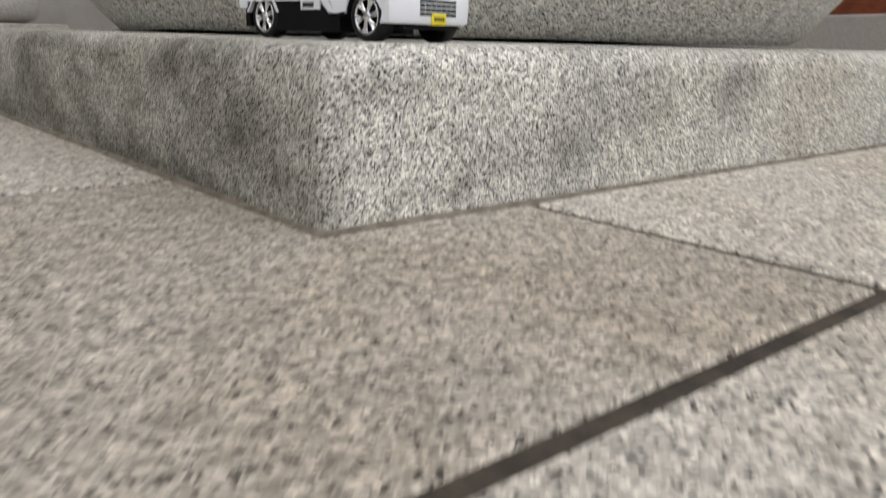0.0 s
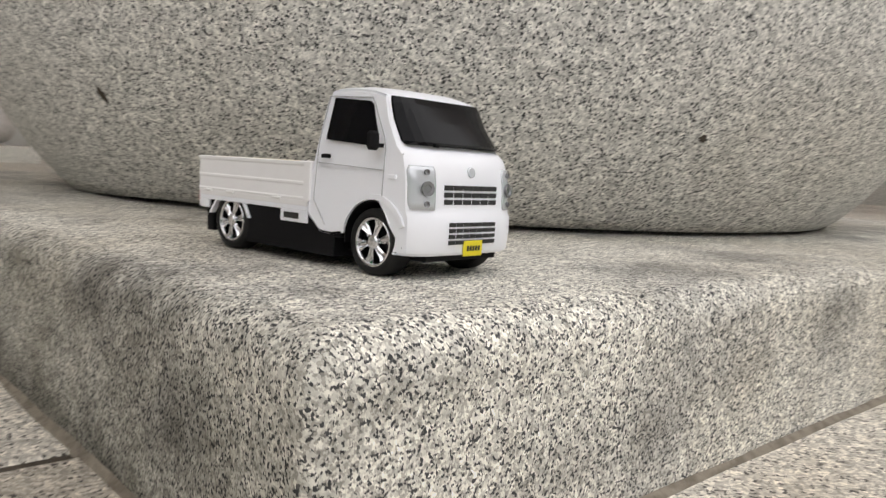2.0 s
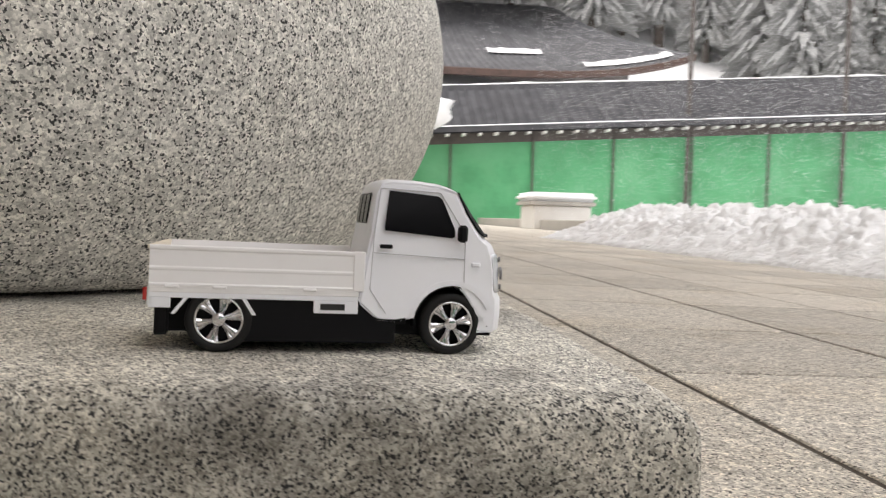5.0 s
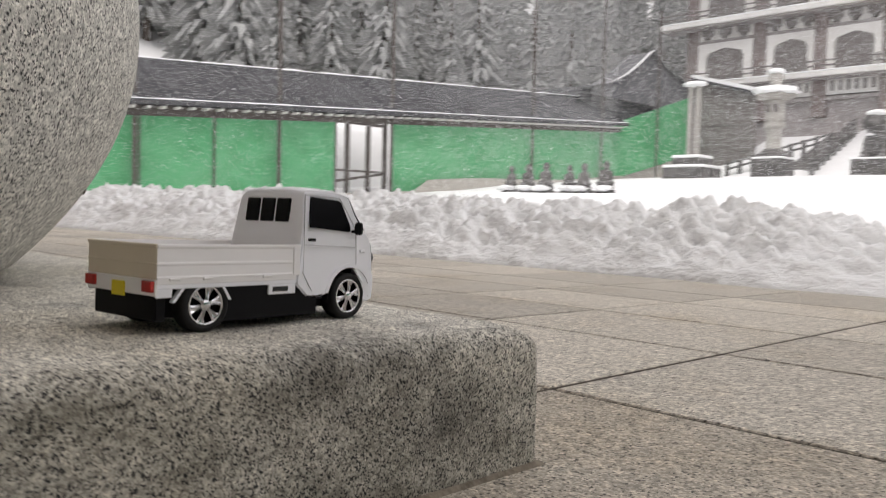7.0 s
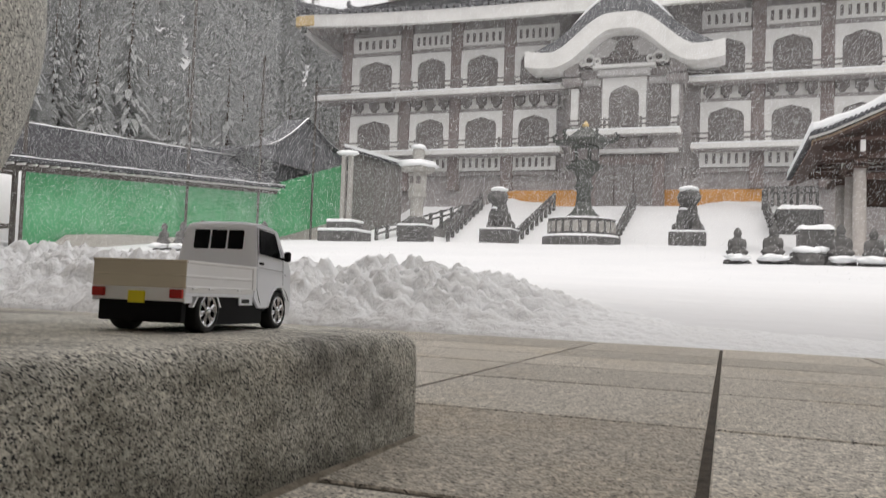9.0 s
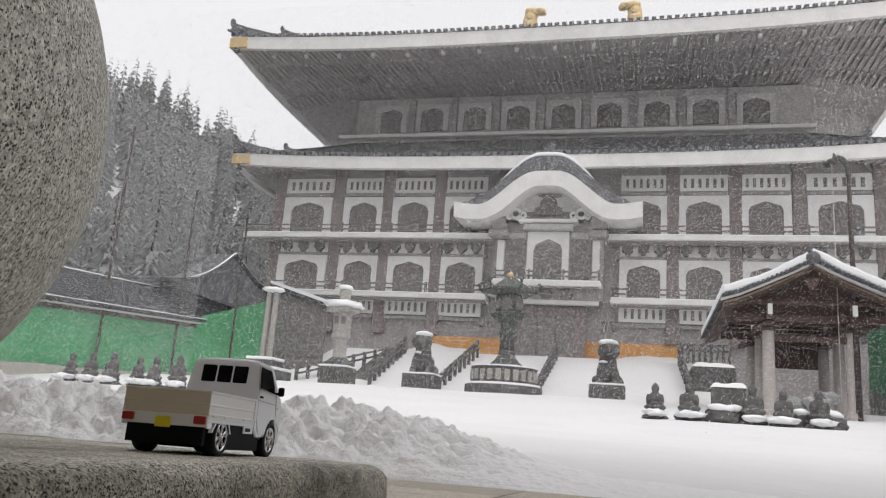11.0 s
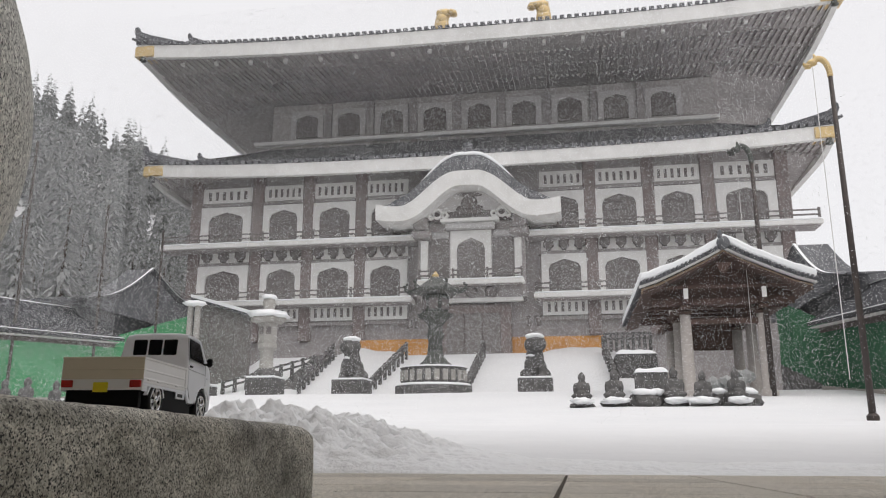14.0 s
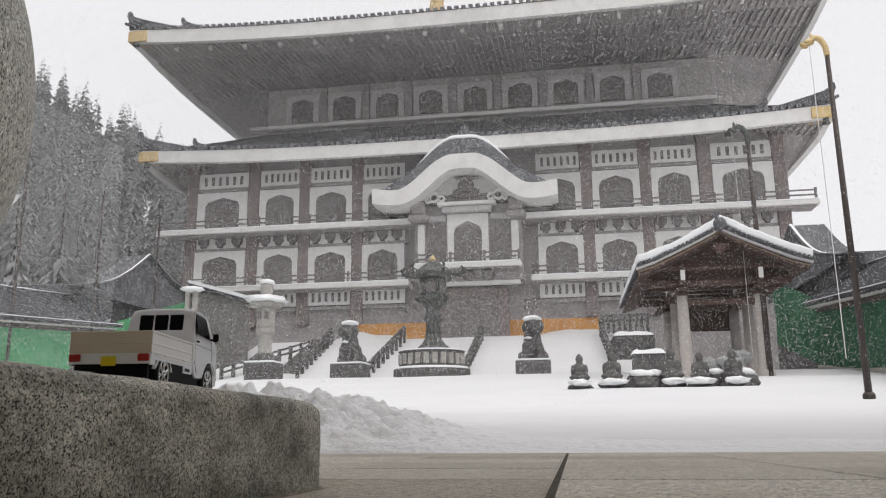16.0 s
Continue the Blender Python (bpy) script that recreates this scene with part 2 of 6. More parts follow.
M_POLE = mat("dark bronze pole", (0.055, 0.045, 0.042), 0.5, 0.3, grain=(5, 0.5, (0.09, 0.068, 0.06)))
M_PALESTONE = mat("pale column stone", (0.5, 0.46, 0.43), 0.8, grain=(4, 0.5, (0.42, 0.38, 0.36)), bump=0.3, bump_scale=9)
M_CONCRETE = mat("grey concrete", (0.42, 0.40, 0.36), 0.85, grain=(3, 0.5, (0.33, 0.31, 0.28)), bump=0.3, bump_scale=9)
M_WHITEBOX = mat("white painted block", (0.72, 0.70, 0.66), 0.8, grain=(3, 0.4, (0.62, 0.6, 0.56)))
M_SHAFT = mat("brown column cladding", (0.125, 0.095, 0.082), 0.45, 0.2, grain=(7, 0.6, (0.15, 0.11, 0.095)), stain=(1.5, 0.4, (0.07, 0.055, 0.05)))
M_DUSTRED = mat("dusty red lacquer", (0.24, 0.115, 0.10), 0.6, grain=(5, 0.5, (0.18, 0.09, 0.08)))
M_REDDOOR = mat("red lacquered wood", (0.33, 0.085, 0.035), 0.5, grain=(9, 0.7, (0.2, 0.05, 0.025)), bump=0.2, bump_scale=30)
# ceiling and wall colours raised to bounce fill light under the gate
M_CEIL = mat("ceiling wood raised for fill light", (0.52, 0.45, 0.38), 0.8, grain=(3, 0.5, (0.42, 0.36, 0.3)))
M_GWALL = mat("plaster raised for fill light", (0.8, 0.77, 0.72), 0.85, grain=(2, 0.5, (0.6, 0.57, 0.53)))
M_BARK = mat("cedar bark", (0.10, 0.075, 0.06), 0.9, grain=(3, 0.6, (0.06, 0.05, 0.04)))
M_PAVTIM = mat("pavilion timber", (0.105, 0.066, 0.055), 0.8, grain=(4, 0.7, (0.065, 0.045, 0.038)), bump=0.3, bump_scale=12)
M_VERGE = mat("pale timber", (0.42, 0.31, 0.22), 0.75, grain=(4, 0.6, (0.3, 0.22, 0.16)))


def cedar_material():
    """Needles paled to grey for haze; snow lies on what faces up."""
    m = bpy.data.materials.new("snowy cedar needles paled for haze")
    m.use_nodes = True
    n, l = m.node_tree.nodes, m.node_tree.links
    b = n["Principled BSDF"]
    b.inputs["Roughness"].default_value = 0.85
    g = n.new("ShaderNodeNewGeometry")
    sep = n.new("ShaderNodeSeparateXYZ")
    l.new(g.outputs["Normal"], sep.inputs[0])
    t = n.new("ShaderNodeTexNoise")
    t.inputs["Scale"].default_value, t.inputs["Detail"].default_value = 0.9, 6
    l.new(g.outputs["Position"], t.inputs["Vector"])
    add = n.new("ShaderNodeMath")
    add.operation = "MULTIPLY_ADD"
    add.inputs[1].default_value = 0.55
    l.new(sep.outputs[2], add.inputs[0])
    l.new(t.outputs["Fac"], add.inputs[2])
    mr = n.new("ShaderNodeMapRange")
    mr.inputs[1].default_value, mr.inputs[2].default_value, mr.inputs[4].default_value = 0.7, 1.05, 0.26
    l.new(add.outputs[0], mr.inputs[0])
    mx = n.new("ShaderNodeMixRGB")
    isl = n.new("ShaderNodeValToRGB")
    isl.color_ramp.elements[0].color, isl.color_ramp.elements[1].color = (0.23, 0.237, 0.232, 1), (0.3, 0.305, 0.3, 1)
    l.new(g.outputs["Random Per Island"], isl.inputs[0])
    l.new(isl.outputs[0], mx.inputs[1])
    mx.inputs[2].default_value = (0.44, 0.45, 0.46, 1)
    l.new(mr.outputs[0], mx.inputs[0])
    l.new(mx.outputs[0], b.inputs["Base Color"])
    return m


M_CEDAR = cedar_material()


def flake_material():
    """Thin ice flakes that let half of the light through."""
    m = bpy.data.materials.new("snowflake")
    m.use_nodes = True
    n, l = m.node_tree.nodes, m.node_tree.links
    n["Principled BSDF"].inputs["Base Color"].default_value = (0.93, 0.94, 0.95, 1)
    n["Principled BSDF"].inputs["Roughness"].default_value = 0.8
    thin = n.new("ShaderNodeBsdfTranslucent")
    thin.inputs["Color"].default_value = (0.93, 0.94, 0.95, 1)
    mix = n.new("ShaderNodeMixShader")
    l.new(n["Principled BSDF"].outputs[0], mix.inputs[1])
    l.new(thin.outputs[0], mix.inputs[2])
    l.new(mix.outputs[0], n["Material Output"].inputs["Surface"])
    return m


M_FLAKE = flake_material()
M_PAINT = mat("glossy white plastic", (0.89, 0.9, 0.945), 0.3, spec=0.5, grain=(55, 0.12, (0.84, 0.85, 0.88)))
M_TAN = mat("beige plastic", (0.74, 0.66, 0.53), 0.5, grain=(70, 0.2, (0.68, 0.6, 0.47)))
M_CREAM = mat("cream white plastic", (0.89, 0.88, 0.885), 0.5, grain=(70, 0.2, (0.84, 0.825, 0.82)))
M_BLACKGLASS = mat("black window film", (0.005, 0.005, 0.006), 0.12, spec=0.1)
M_BLACKPLASTIC = mat("black plastic", (0.007, 0.007, 0.008), 0.6, spec=0.12)
M_RUBBER = mat("toy tyre rubber", (0.011, 0.011, 0.011), 0.6, spec=0.25)
M_CHROME = mat("chrome plating", (0.72, 0.72, 0.74), 0.16, 1.0)
M_LENS = mat("clear lamp plastic", (0.62, 0.64, 0.67), 0.15, 0.35)
M_LAMPDARK = mat("grey lamp bowl", (0.25, 0.25, 0.26), 0.25, 0.6)
M_YELLOW = mat("yellow plate", (0.80, 0.66, 0.02), 0.5)
M_REDLAMP = mat("red lamp plastic", (0.45, 0.03, 0.025), 0.25)
M_SEAM = mat("grey panel gap", (0.45, 0.45, 0.47), 0.6)
M_BARS = mat("black print and hollows", (0.02, 0.02, 0.02), 0.6)


# ---- builders ----
def obj(name, bm, material, parent=None, label="", smooth=False, recalc=True):
    if recalc:
        bmesh.ops.recalc_face_normals(bm, faces=bm.faces)
    me = bpy.data.meshes.new(name)
    bm.to_mesh(me)
    bm.free()
    for x in material if isinstance(material, (list, tuple)) else (material,):
        me.materials.append(x)
    if smooth:
        me.polygons.foreach_set("use_smooth", [True] * len(me.polygons))
    ob = new(name, me)
    if parent is not None:
        ob.parent = parent
    if label:
        ob["label"] = label
    return ob


def part(name, bm, material, parent, label="", smooth=False):
    return obj(name, bm, material, parent, label, smooth)


def thing(name, label, category, at=(0, 0, 0), group="", kind=""):
    e = new(name)
    e.location = at
    e.empty_display_size = 0.1
    return tagged(e, label, category, group, kind)


def box(bm, x0, x1, y0, y1, z0, z1, bevel=0.0, seg=1, m=None):
    vs = [bm.verts.new(p) for p in ((x0, y0, z0), (x1, y0, z0), (x1, y1, z0), (x0, y1, z0), (x0, y0, z1), (x1, y0, z1), (x1, y1, z1), (x0, y1, z1))]
    fs = [bm.faces.new([vs[i] for i in f]) for f in ((3, 2, 1, 0), (4, 5, 6, 7), (0, 1, 5, 4), (1, 2, 6, 5), (2, 3, 7, 6), (3, 0, 4, 7))]
    if m is not None:
        for v in vs:
            v.co = m @ v.co
    if bevel:
        bmesh.ops.bevel(bm, geom=list({e for f in fs for e in f.edges}), offset=bevel, segments=seg, affect="EDGES", profile=0.6)
    return bm


def boxes(*rows, bevel=0.0):
    bm = bmesh.new()
    for r in rows:
        box(bm, *r, bevel=bevel)
    return bm


def lathe(profile, n=32, center=(0, 0, 0), axis="z", cap=True):
    bm = bmesh.new()
    rings = []
    for r, z in profile:
        ring = []
        for i in range(n):
            a = 2 * math.pi * i / n
            c, s = r * math.cos(a), r * math.sin(a)
            p = (c, s, z) if axis == "z" else (c, z, s)
            ring.append(bm.verts.new((p[0] + center[0], p[1] + center[1], p[2] + center[2])))
        rings.append(ring)
    for a, b in zip(rings, rings[1:]):
        for i in range(n):
            bm.faces.new((a[i], a[(i + 1) % n], b[(i + 1) % n], b[i]))
    if cap:
        bm.faces.new(rings[0][::-1])
        bm.faces.new(rings[-1])
    return bm


def grid(nx, ny, f):
    bm = bmesh.new()
    v = [[bm.verts.new(f(i / nx, j / ny)) for j in range(ny + 1)] for i in range(nx + 1)]
    for i in range(nx):
        for j in range(ny):
            bm.faces.new((v[i][j], v[i + 1][j], v[i + 1][j + 1], v[i][j + 1]))
    return bm


def prism(pts, y0, y1, bm=None):
    """A polygon in the xz plane, carried from y0 to y1."""
    bm = bm or bmesh.new()
    a = [bm.verts.new((x, y0, z)) for x, z in pts]
    b = [bm.verts.new((x, y1, z)) for x, z in pts]
    bm.faces.new(a)
    bm.faces.new(b[::-1])
    for i in range(len(pts)):
        j = (i + 1) % len(pts)
        bm.faces.new((a[i], b[i], b[j], a[j]))
    return bm


def blob(bm, c, r, sub=2, rough=0.0, seed=0):
    res = bmesh.ops.create_icosphere(bm, subdivisions=sub, radius=1)
    for v in res["verts"]:
        k = 1 + rough * noise.noise(v.co * 2.1 + Vector((seed, seed * 0.7, 0)))
        v.co = Vector((c[0] + v.co.x * r[0] * k, c[1] + v.co.y * r[1] * k, c[2] + v.co.z * r[2] * k))
    return bm


def fuse(ob, size):
    """Melts overlapping lumps into one carved body."""
    m = ob.modifiers.new("fuse", "REMESH")
    m.mode, m.voxel_size, m.use_smooth_shade = "VOXEL", size, True
    return ob


def fbm(x, y, s):
    return noise.fractal(Vector((x * s, y * s, 3.7)), 1.0, 2.0, 5)


# ---- the gate: plinth, drum stone, columns ----
SLOPE = 0.02
PL, PH = 1.24, 0.0885
DRUM = (0.62, 0.61)


def plinth_mesh(x0, y0, side, h, soft, step=0.05, rough=0.0):
    """A square slab of stone: rounded upright corners, rounded and slightly worn upper edge."""
    bm = bmesh.new()
    n = int(side / step)
    rings = []
    prof = [(0, -0.03), (0, h * 0.25), (0, h * 0.5), (0.0004, h - soft * 1.25)]
    prof += [(soft * (1 - math.cos(a)) * 1.15 + 0.0004, h - soft + soft * math.sin(a)) for a in [radians(d) for d in (12, 26, 40, 54, 68, 80, 90)]]
    prof += [(soft * 2.2, h + 0.0002), (soft * 4, h + 0.0004)]
    for d, z in prof:
        r = max(0.001, soft * 0.4 - d * 0.1)
        lo, hi = d, side - d
        pts = []
        for cx, cy, a0 in ((hi - r, lo + r, -90), (hi - r, hi - r, 0), (lo + r, hi - r, 90), (lo + r, lo + r, 180)):
            pts += [(cx + r * math.cos(radians(a0 + k * 22.5)), cy + r * math.sin(radians(a0 + k * 22.5))) for k in range(5)]
            ax, ay = pts[-1]
            nx, ny = {-90: (hi, hi - r), 0: (lo + r, hi), 90: (lo, lo + r), 180: (hi - r, lo)}[a0]
            pts += [(ax + (nx - ax) * k / n, ay + (ny - ay) * k / n) for k in range(1, n)]
        ring = []
        for x, y in pts:
            p = Vector((x0 + x, y0 + y, z))
            if rough and d < soft * 2 and z > 0:
                w = (noise.noise(p * 22) * 0.0014 + noise.noise(p * 75) * 0.0007) * rough
                out = Vector((x - side / 2, y - side / 2, 0))
                out = Vector((math.copysign(1, out.x), 0, 0)) if abs(out.x) > abs(out.y) else Vector((0, math.copysign(1, out.y), 0))
                p += out * w + Vector((0, 0, w * (0.8 if d > 0.001 else 0)))
            ring.append(bm.verts.new(p))
        rings.append(ring)
    for a, b in zip(rings, rings[1:]):
        for k in range(len(a)):
            bm.faces.new((a[k], a[(k + 1) % len(a)], b[(k + 1) % len(a)], b[k]))
    bm.faces.new(rings[-1])
    return bm


bm = plinth_mesh(0, 0, PL, PH, 0.0145, 0.006, 1.0)
for v in bm.verts:
    v.co.z += SLOPE * v.co.y
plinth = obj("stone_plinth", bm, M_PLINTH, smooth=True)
tagged(plinth, "speckled granite plinth with rounded worn edges and dark stains", "plinth", "column plinths")

prof = [(0.02, 0.088)]
for k in range(0, 41):
    a = math.asin(max(-1, (0.093 - 0.31) / 0.362)) + (math.asin(0.72) - math.asin((0.093 - 0.31) / 0.362)) * k / 40
    prof.append((0.572 * math.cos(a), 0.31 + 0.362 * math.sin(a)))
prof += [(0.385, 0.575), (0.02, 0.576)]
drum = obj("drum_stone", lathe(prof, 112, (DRUM[0], DRUM[1], 0.0)), M_BULB, smooth=True)
for v in drum.data.vertices:
    if v.co.z < 0.1:
        v.co.z += SLOPE * (v.co.y - DRUM[1]) + 0.0118
tagged(drum, "bulging drum-shaped grey granite column base", "column base")
bm = bmesh.new()
seam = []
for k in range(400):
    side, t = divmod(k, 100)
    t /= 100
    w = 0.0024 + 0.002 * (0.5 + noise.noise(Vector((k * 0.13, 2, 0)))) if k % 100 else 0.003
    cx, cy = ((t, 0), (1, t), (1 - t, 1), (0, 1 - t))[side]
    ox, oy = ((0, -1), (1, 0), (0, 1), (-1, 0))[side]
    if t == 0:
        px, py = ((-1, 0), (0, -1), (1, 0), (0, 1))[side]
        ox, oy = ox + px, oy + py
    seam.append([bm.verts.new((cx * PL + ox * d, cy * PL + oy * d, SLOPE * (cy * PL + oy * d) + z)) for d, z in ((-0.004, 0.004), (0.0004, 0.0026), (w, 0.0009), (w + 0.001, -0.004))])
for a, b in zip(seam, seam[1:] + seam[:1]):
    for q in range(3):
        bm.faces.new((a[q], a[q + 1], b[q + 1], b[q]))
part("mortar_line", bm, M_SEAMDIRT, plinth, "brown dirt-filled mortar line", True)
for k, (a, z, ln, tilt) in enumerate(((196.1, 0.187, 0.0085, 30), (247, 0.17, 0.0035, 0), (281, 0.235, 0.004, 10))):
    r = 0.572 * math.sqrt(1 - ((z - 0.31) / 0.362) ** 2)
    bm = bmesh.new()
    blob(bm, (0, 0, 0), (0.0012, 0.0026, ln), 2, 0.6, k)
    m = part("chip", bm, M_JOINT, drum, "dark chipped mark")
    m.matrix_basis = pose(DRUM[0] + r * math.cos(radians(a)), DRUM[1] + r * math.sin(radians(a)), z, 0, 0, a) @ pose(0, 0, 0, tilt, 20, 0)
leaf = bmesh.new()
blob(leaf, (0, 0, 0), (0.017, 0.008, 0.004), 2, 0.7, 3)
lf = obj("fallen_leaf", leaf, M_BARK)
lf.location = (0.916, -0.113, 0.003)
tagged(lf, "small curled brown leaf lying on the paving", "leaf")


def shaft_column(name, x, y, z0, r, material, label):
    e = thing(name, label, "column", (x, y, 0), "gate columns")
    prof = [(r * 1.03, z0), (r * 1.03, z0 + 0.05), (r * 1.0, z0 + 0.06), (r * 1.0, z0 + 0.09), (r * 1.035, z0 + 0.1), (r * 1.035, z0 + 0.13), (r, z0 + 0.14), (r, 9.4)]
    part("shaft", lathe(prof, 40), material, e, smooth=True)
    for a in range(0, 360, 45):
        bm = bmesh.new()
        box(bm, r - 0.004, r + 0.006, -0.012, 0.012, z0 + 0.16, 9.2, m=Matrix.Rotation(radians(a + 10), 4, "Z"))
        part("batten", bm, material, e)
    return e


shaft_column("gate_column", DRUM[0], DRUM[1], 0.575, 0.375, M_SHAFT, "brown metal-clad gate column on a granite drum base")

BASE2 = [(0.02, 0.1), (0.5, 0.1), (0.57, 0.125), (0.605, 0.17), (0.61, 0.21), (0.585, 0.27), (0.535, 0.32), (0.5, 0.345), (0.485, 0.352), (0.475, 0.37), (0.445, 0.41),
         (0.415, 0.46), (0.395, 0.52), (0.39, 0.60), (0.37, 0.615), (0.02, 0.62)]


def second_column(x, y):
    bm = plinth_mesh(x - 0.62, y - 0.62, 1.24, 0.1, 0.012)
    for v in bm.verts:
        v.co.z += SLOPE * v.co.y
    tagged(obj("stone_plinth", bm, M_PLINTH), "low square granite plinth under a column base", "plinth", "column plinths")
    b = obj("column_base", lathe(BASE2, 64), M_BASE2, smooth=True)
    b.location = (x, y, SLOPE * y)
    tagged(b, "smooth pale stone column base with flared foot", "column base", "flared column bases")
    c = shaft_column("gate_column", x, y, 0.615 + SLOPE * y, 0.405, M_SHAFT, "dark brown metal-clad gate column on flared stone base")
    return c


second_column(5.69, 0.555)
second_column(0.72, 5.75)

red_column = shaft_column("gate_column", 10.9, 0.31, 0.3, 0.36, M_DUSTRED, "dusty red column with a dark carved collar")
bm = lathe([(0.37, 0.9), (0.38, 0.92), (0.38, 1.5), (0.37, 1.52)], 40)
part("collar", bm, M_SHAFT, red_column, "dark carved metal collar", True)
bm = lathe([(0.385, 1.53), (0.40, 1.55), (0.40, 1.6), (0.385, 1.62)], 40)
part("collar", bm, M_SHAFT, red_column, "", True)
tagged(obj("column_base", boxes((10.3, 11.5, -0.3, 0.92, -0.05, 0.31), bevel=0.02), M_BASE2), "square pale stone block under a red column", "column base", "flared column bases")

# red lattice doors behind, on a stone sill
sill = obj("stone_sill", boxes((7.0, 9.2, 0.95, 5.2, -0.05, 0.42), bevel=0.02), M_BASE2)
tagged(sill, "low pale stone sill under red doors", "sill", kind="structure")
door = thing("red_door", "red lacquered wooden gate door with frame", "door", (7.6, 1.0, 0.42))
part("panel", boxes((0.04, 0.10, 0, 4.1, 0, 6.2)), M_REDDOOR, door)
for k in range(6):
    part("stile", boxes((-0.03, 0.05, k * 0.78, k * 0.78 + 0.14, 0, 6.2), bevel=0.01), M_REDDOOR, door)
for z in (0.0, 0.62, 1.5, 2.6, 4.05):
    part("cross_rail", boxes((-0.035, 0.045, 0.14, 4.0, z, z + 0.15), bevel=0.01), M_REDDOOR, door)

# ceiling and walls added to shade the place and bounce light into it
tagged(obj("ceiling", boxes((-14, 16, -0.6, 16, 9.4, 9.6)), M_CEIL), "unseen timber gate ceiling added for shade", "ceiling", kind="structure")
tagged(obj("wall_north", boxes((-14, 16, 12, 12.3, -0.3, 9.4)), M_GWALL), "plain plaster back wall added to bounce light", "wall", kind="structure")
tagged(obj("wall_west", boxes((-10.3, -10, -0.6, 12, -0.3, 9.4)), M_GWALL), "plain plaster side wall added to block and bounce light", "wall", kind="structure")

# ---- toy truck ----
truck = thing("toy_truck", "white plastic toy pickup truck with cream bed and chrome wheels", "toy truck")


def half(z):
    t = min(1, max(0, (z - 0.046) / 0.036))
    return 0.0338 - 0.0052 * t ** 1.2 - (0.0006 if z < 0.02 else 0)


PROFILE = [(-0.0440, 0.0236), (-0.0350, 0.0158), (-0.0268, 0.0152), (-0.0196, 0.0165)]
PROFILE += [(0.0182 * math.cos(a), 0.0145 + 0.0182 * math.sin(a)) for a in [radians(d) for d in range(168, 0, -14)]]
PROFILE += [(0.0181, 0.0108), (0.0262, 0.0108), (0.0272, 0.0125), (0.0276, 0.020), (0.0274, 0.0268), (0.0264, 0.0285), (0.0258, 0.031), (0.0254, 0.040), (0.0243, 0.0468), (0.0225, 0.0518),
            (0.0195, 0.0545), (0.0182, 0.0554), (0.0105, 0.0658), (0.0020, 0.0768), (-0.0015, 0.0792), (-0.0070, 0.0806), (-0.0180, 0.0816), (-0.0300, 0.0816), (-0.0345, 0.0808), (-0.0368, 0.0790),
            (-0.0382, 0.0740), (-0.0405, 0.0560), (-0.0430, 0.0420)]
COLS = [-1, -0.985, -0.94, -0.85, -0.65, -0.35, 0, 0.35, 0.65, 0.85, 0.94, 0.985, 1]


def skin(x, z, s, off=0.0):
    """A place on the cab: side profile x, z; s from side to side."""
    a = abs(s)
    front = max(0.0, min(1.0, (x - 0.0) / 0.012)) if z > 0.0105 else 0
    drop = front * (0.0056 * a ** 7 + 0.0012 * a * a)
    crown = 0.0022 * a ** 5 if z > 0.0775 else 0
    rear = 0.0016 * a ** 8 if x < -0.036 and z > 0.03 else 0
    return Vector((x - drop + rear + off, half(z) * s, z - crown))


bm = bmesh.new()
rows = [[bm.verts.new(skin(x, z, s)) for s in COLS] for x, z in PROFILE]
for i in range(len(rows)):
    a, b = rows[i], rows[(i + 1) % len(rows)]
    for j in range(len(COLS) - 1):
        bm.faces.new((a[j], a[j + 1], b[j + 1], b[j]))
bm.faces.new([r[0] for r in rows])
bm.faces.new([r[-1] for r in rows][::-1])
bmesh.ops.recalc_face_normals(bm, faces=bm.faces)
sides = [e for e in bm.edges if len(e.link_faces) == 2 and e.calc_face_angle(0) > 0.9]
bmesh.ops.bevel(bm, geom=sides, offset=0.0011, segments=3, affect="EDGES")
cab = part("cab", bm, M_PAINT, truck, "glossy white plastic cab")
cab.data.polygons.foreach_set("use_smooth", [True] * len(cab.data.polygons))
cab.data.set_sharp_from_angle(angle=radians(38))


def patch(pts_xz, s0, s1, off, ns=10):
    """A sheet over the cab's front between two side fractions, following a profile line."""
    b = bmesh.new()
    lo = []
    for k, (x, z) in enumerate(pts_xz):
        inset = 0.02 if k in (0, len(pts_xz) - 1) else 0
        lo.append([b.verts.new(skin(x, z, s0 + inset + (s1 - s0 - 2 * inset) * j / ns, off) + Vector((0, 0, off * 0.6))) for j in range(ns + 1)])
    for a, c in zip(lo, lo[1:]):
        for j in range(ns):
            b.faces.new((a[j], a[j + 1], c[j + 1], c[j]))
    r = bmesh.ops.extrude_face_region(b, geom=list(b.faces))
    for v in r["geom"]:
        if isinstance(v, bmesh.types.BMVert):
            v.co.x -= 0.0012
    return b


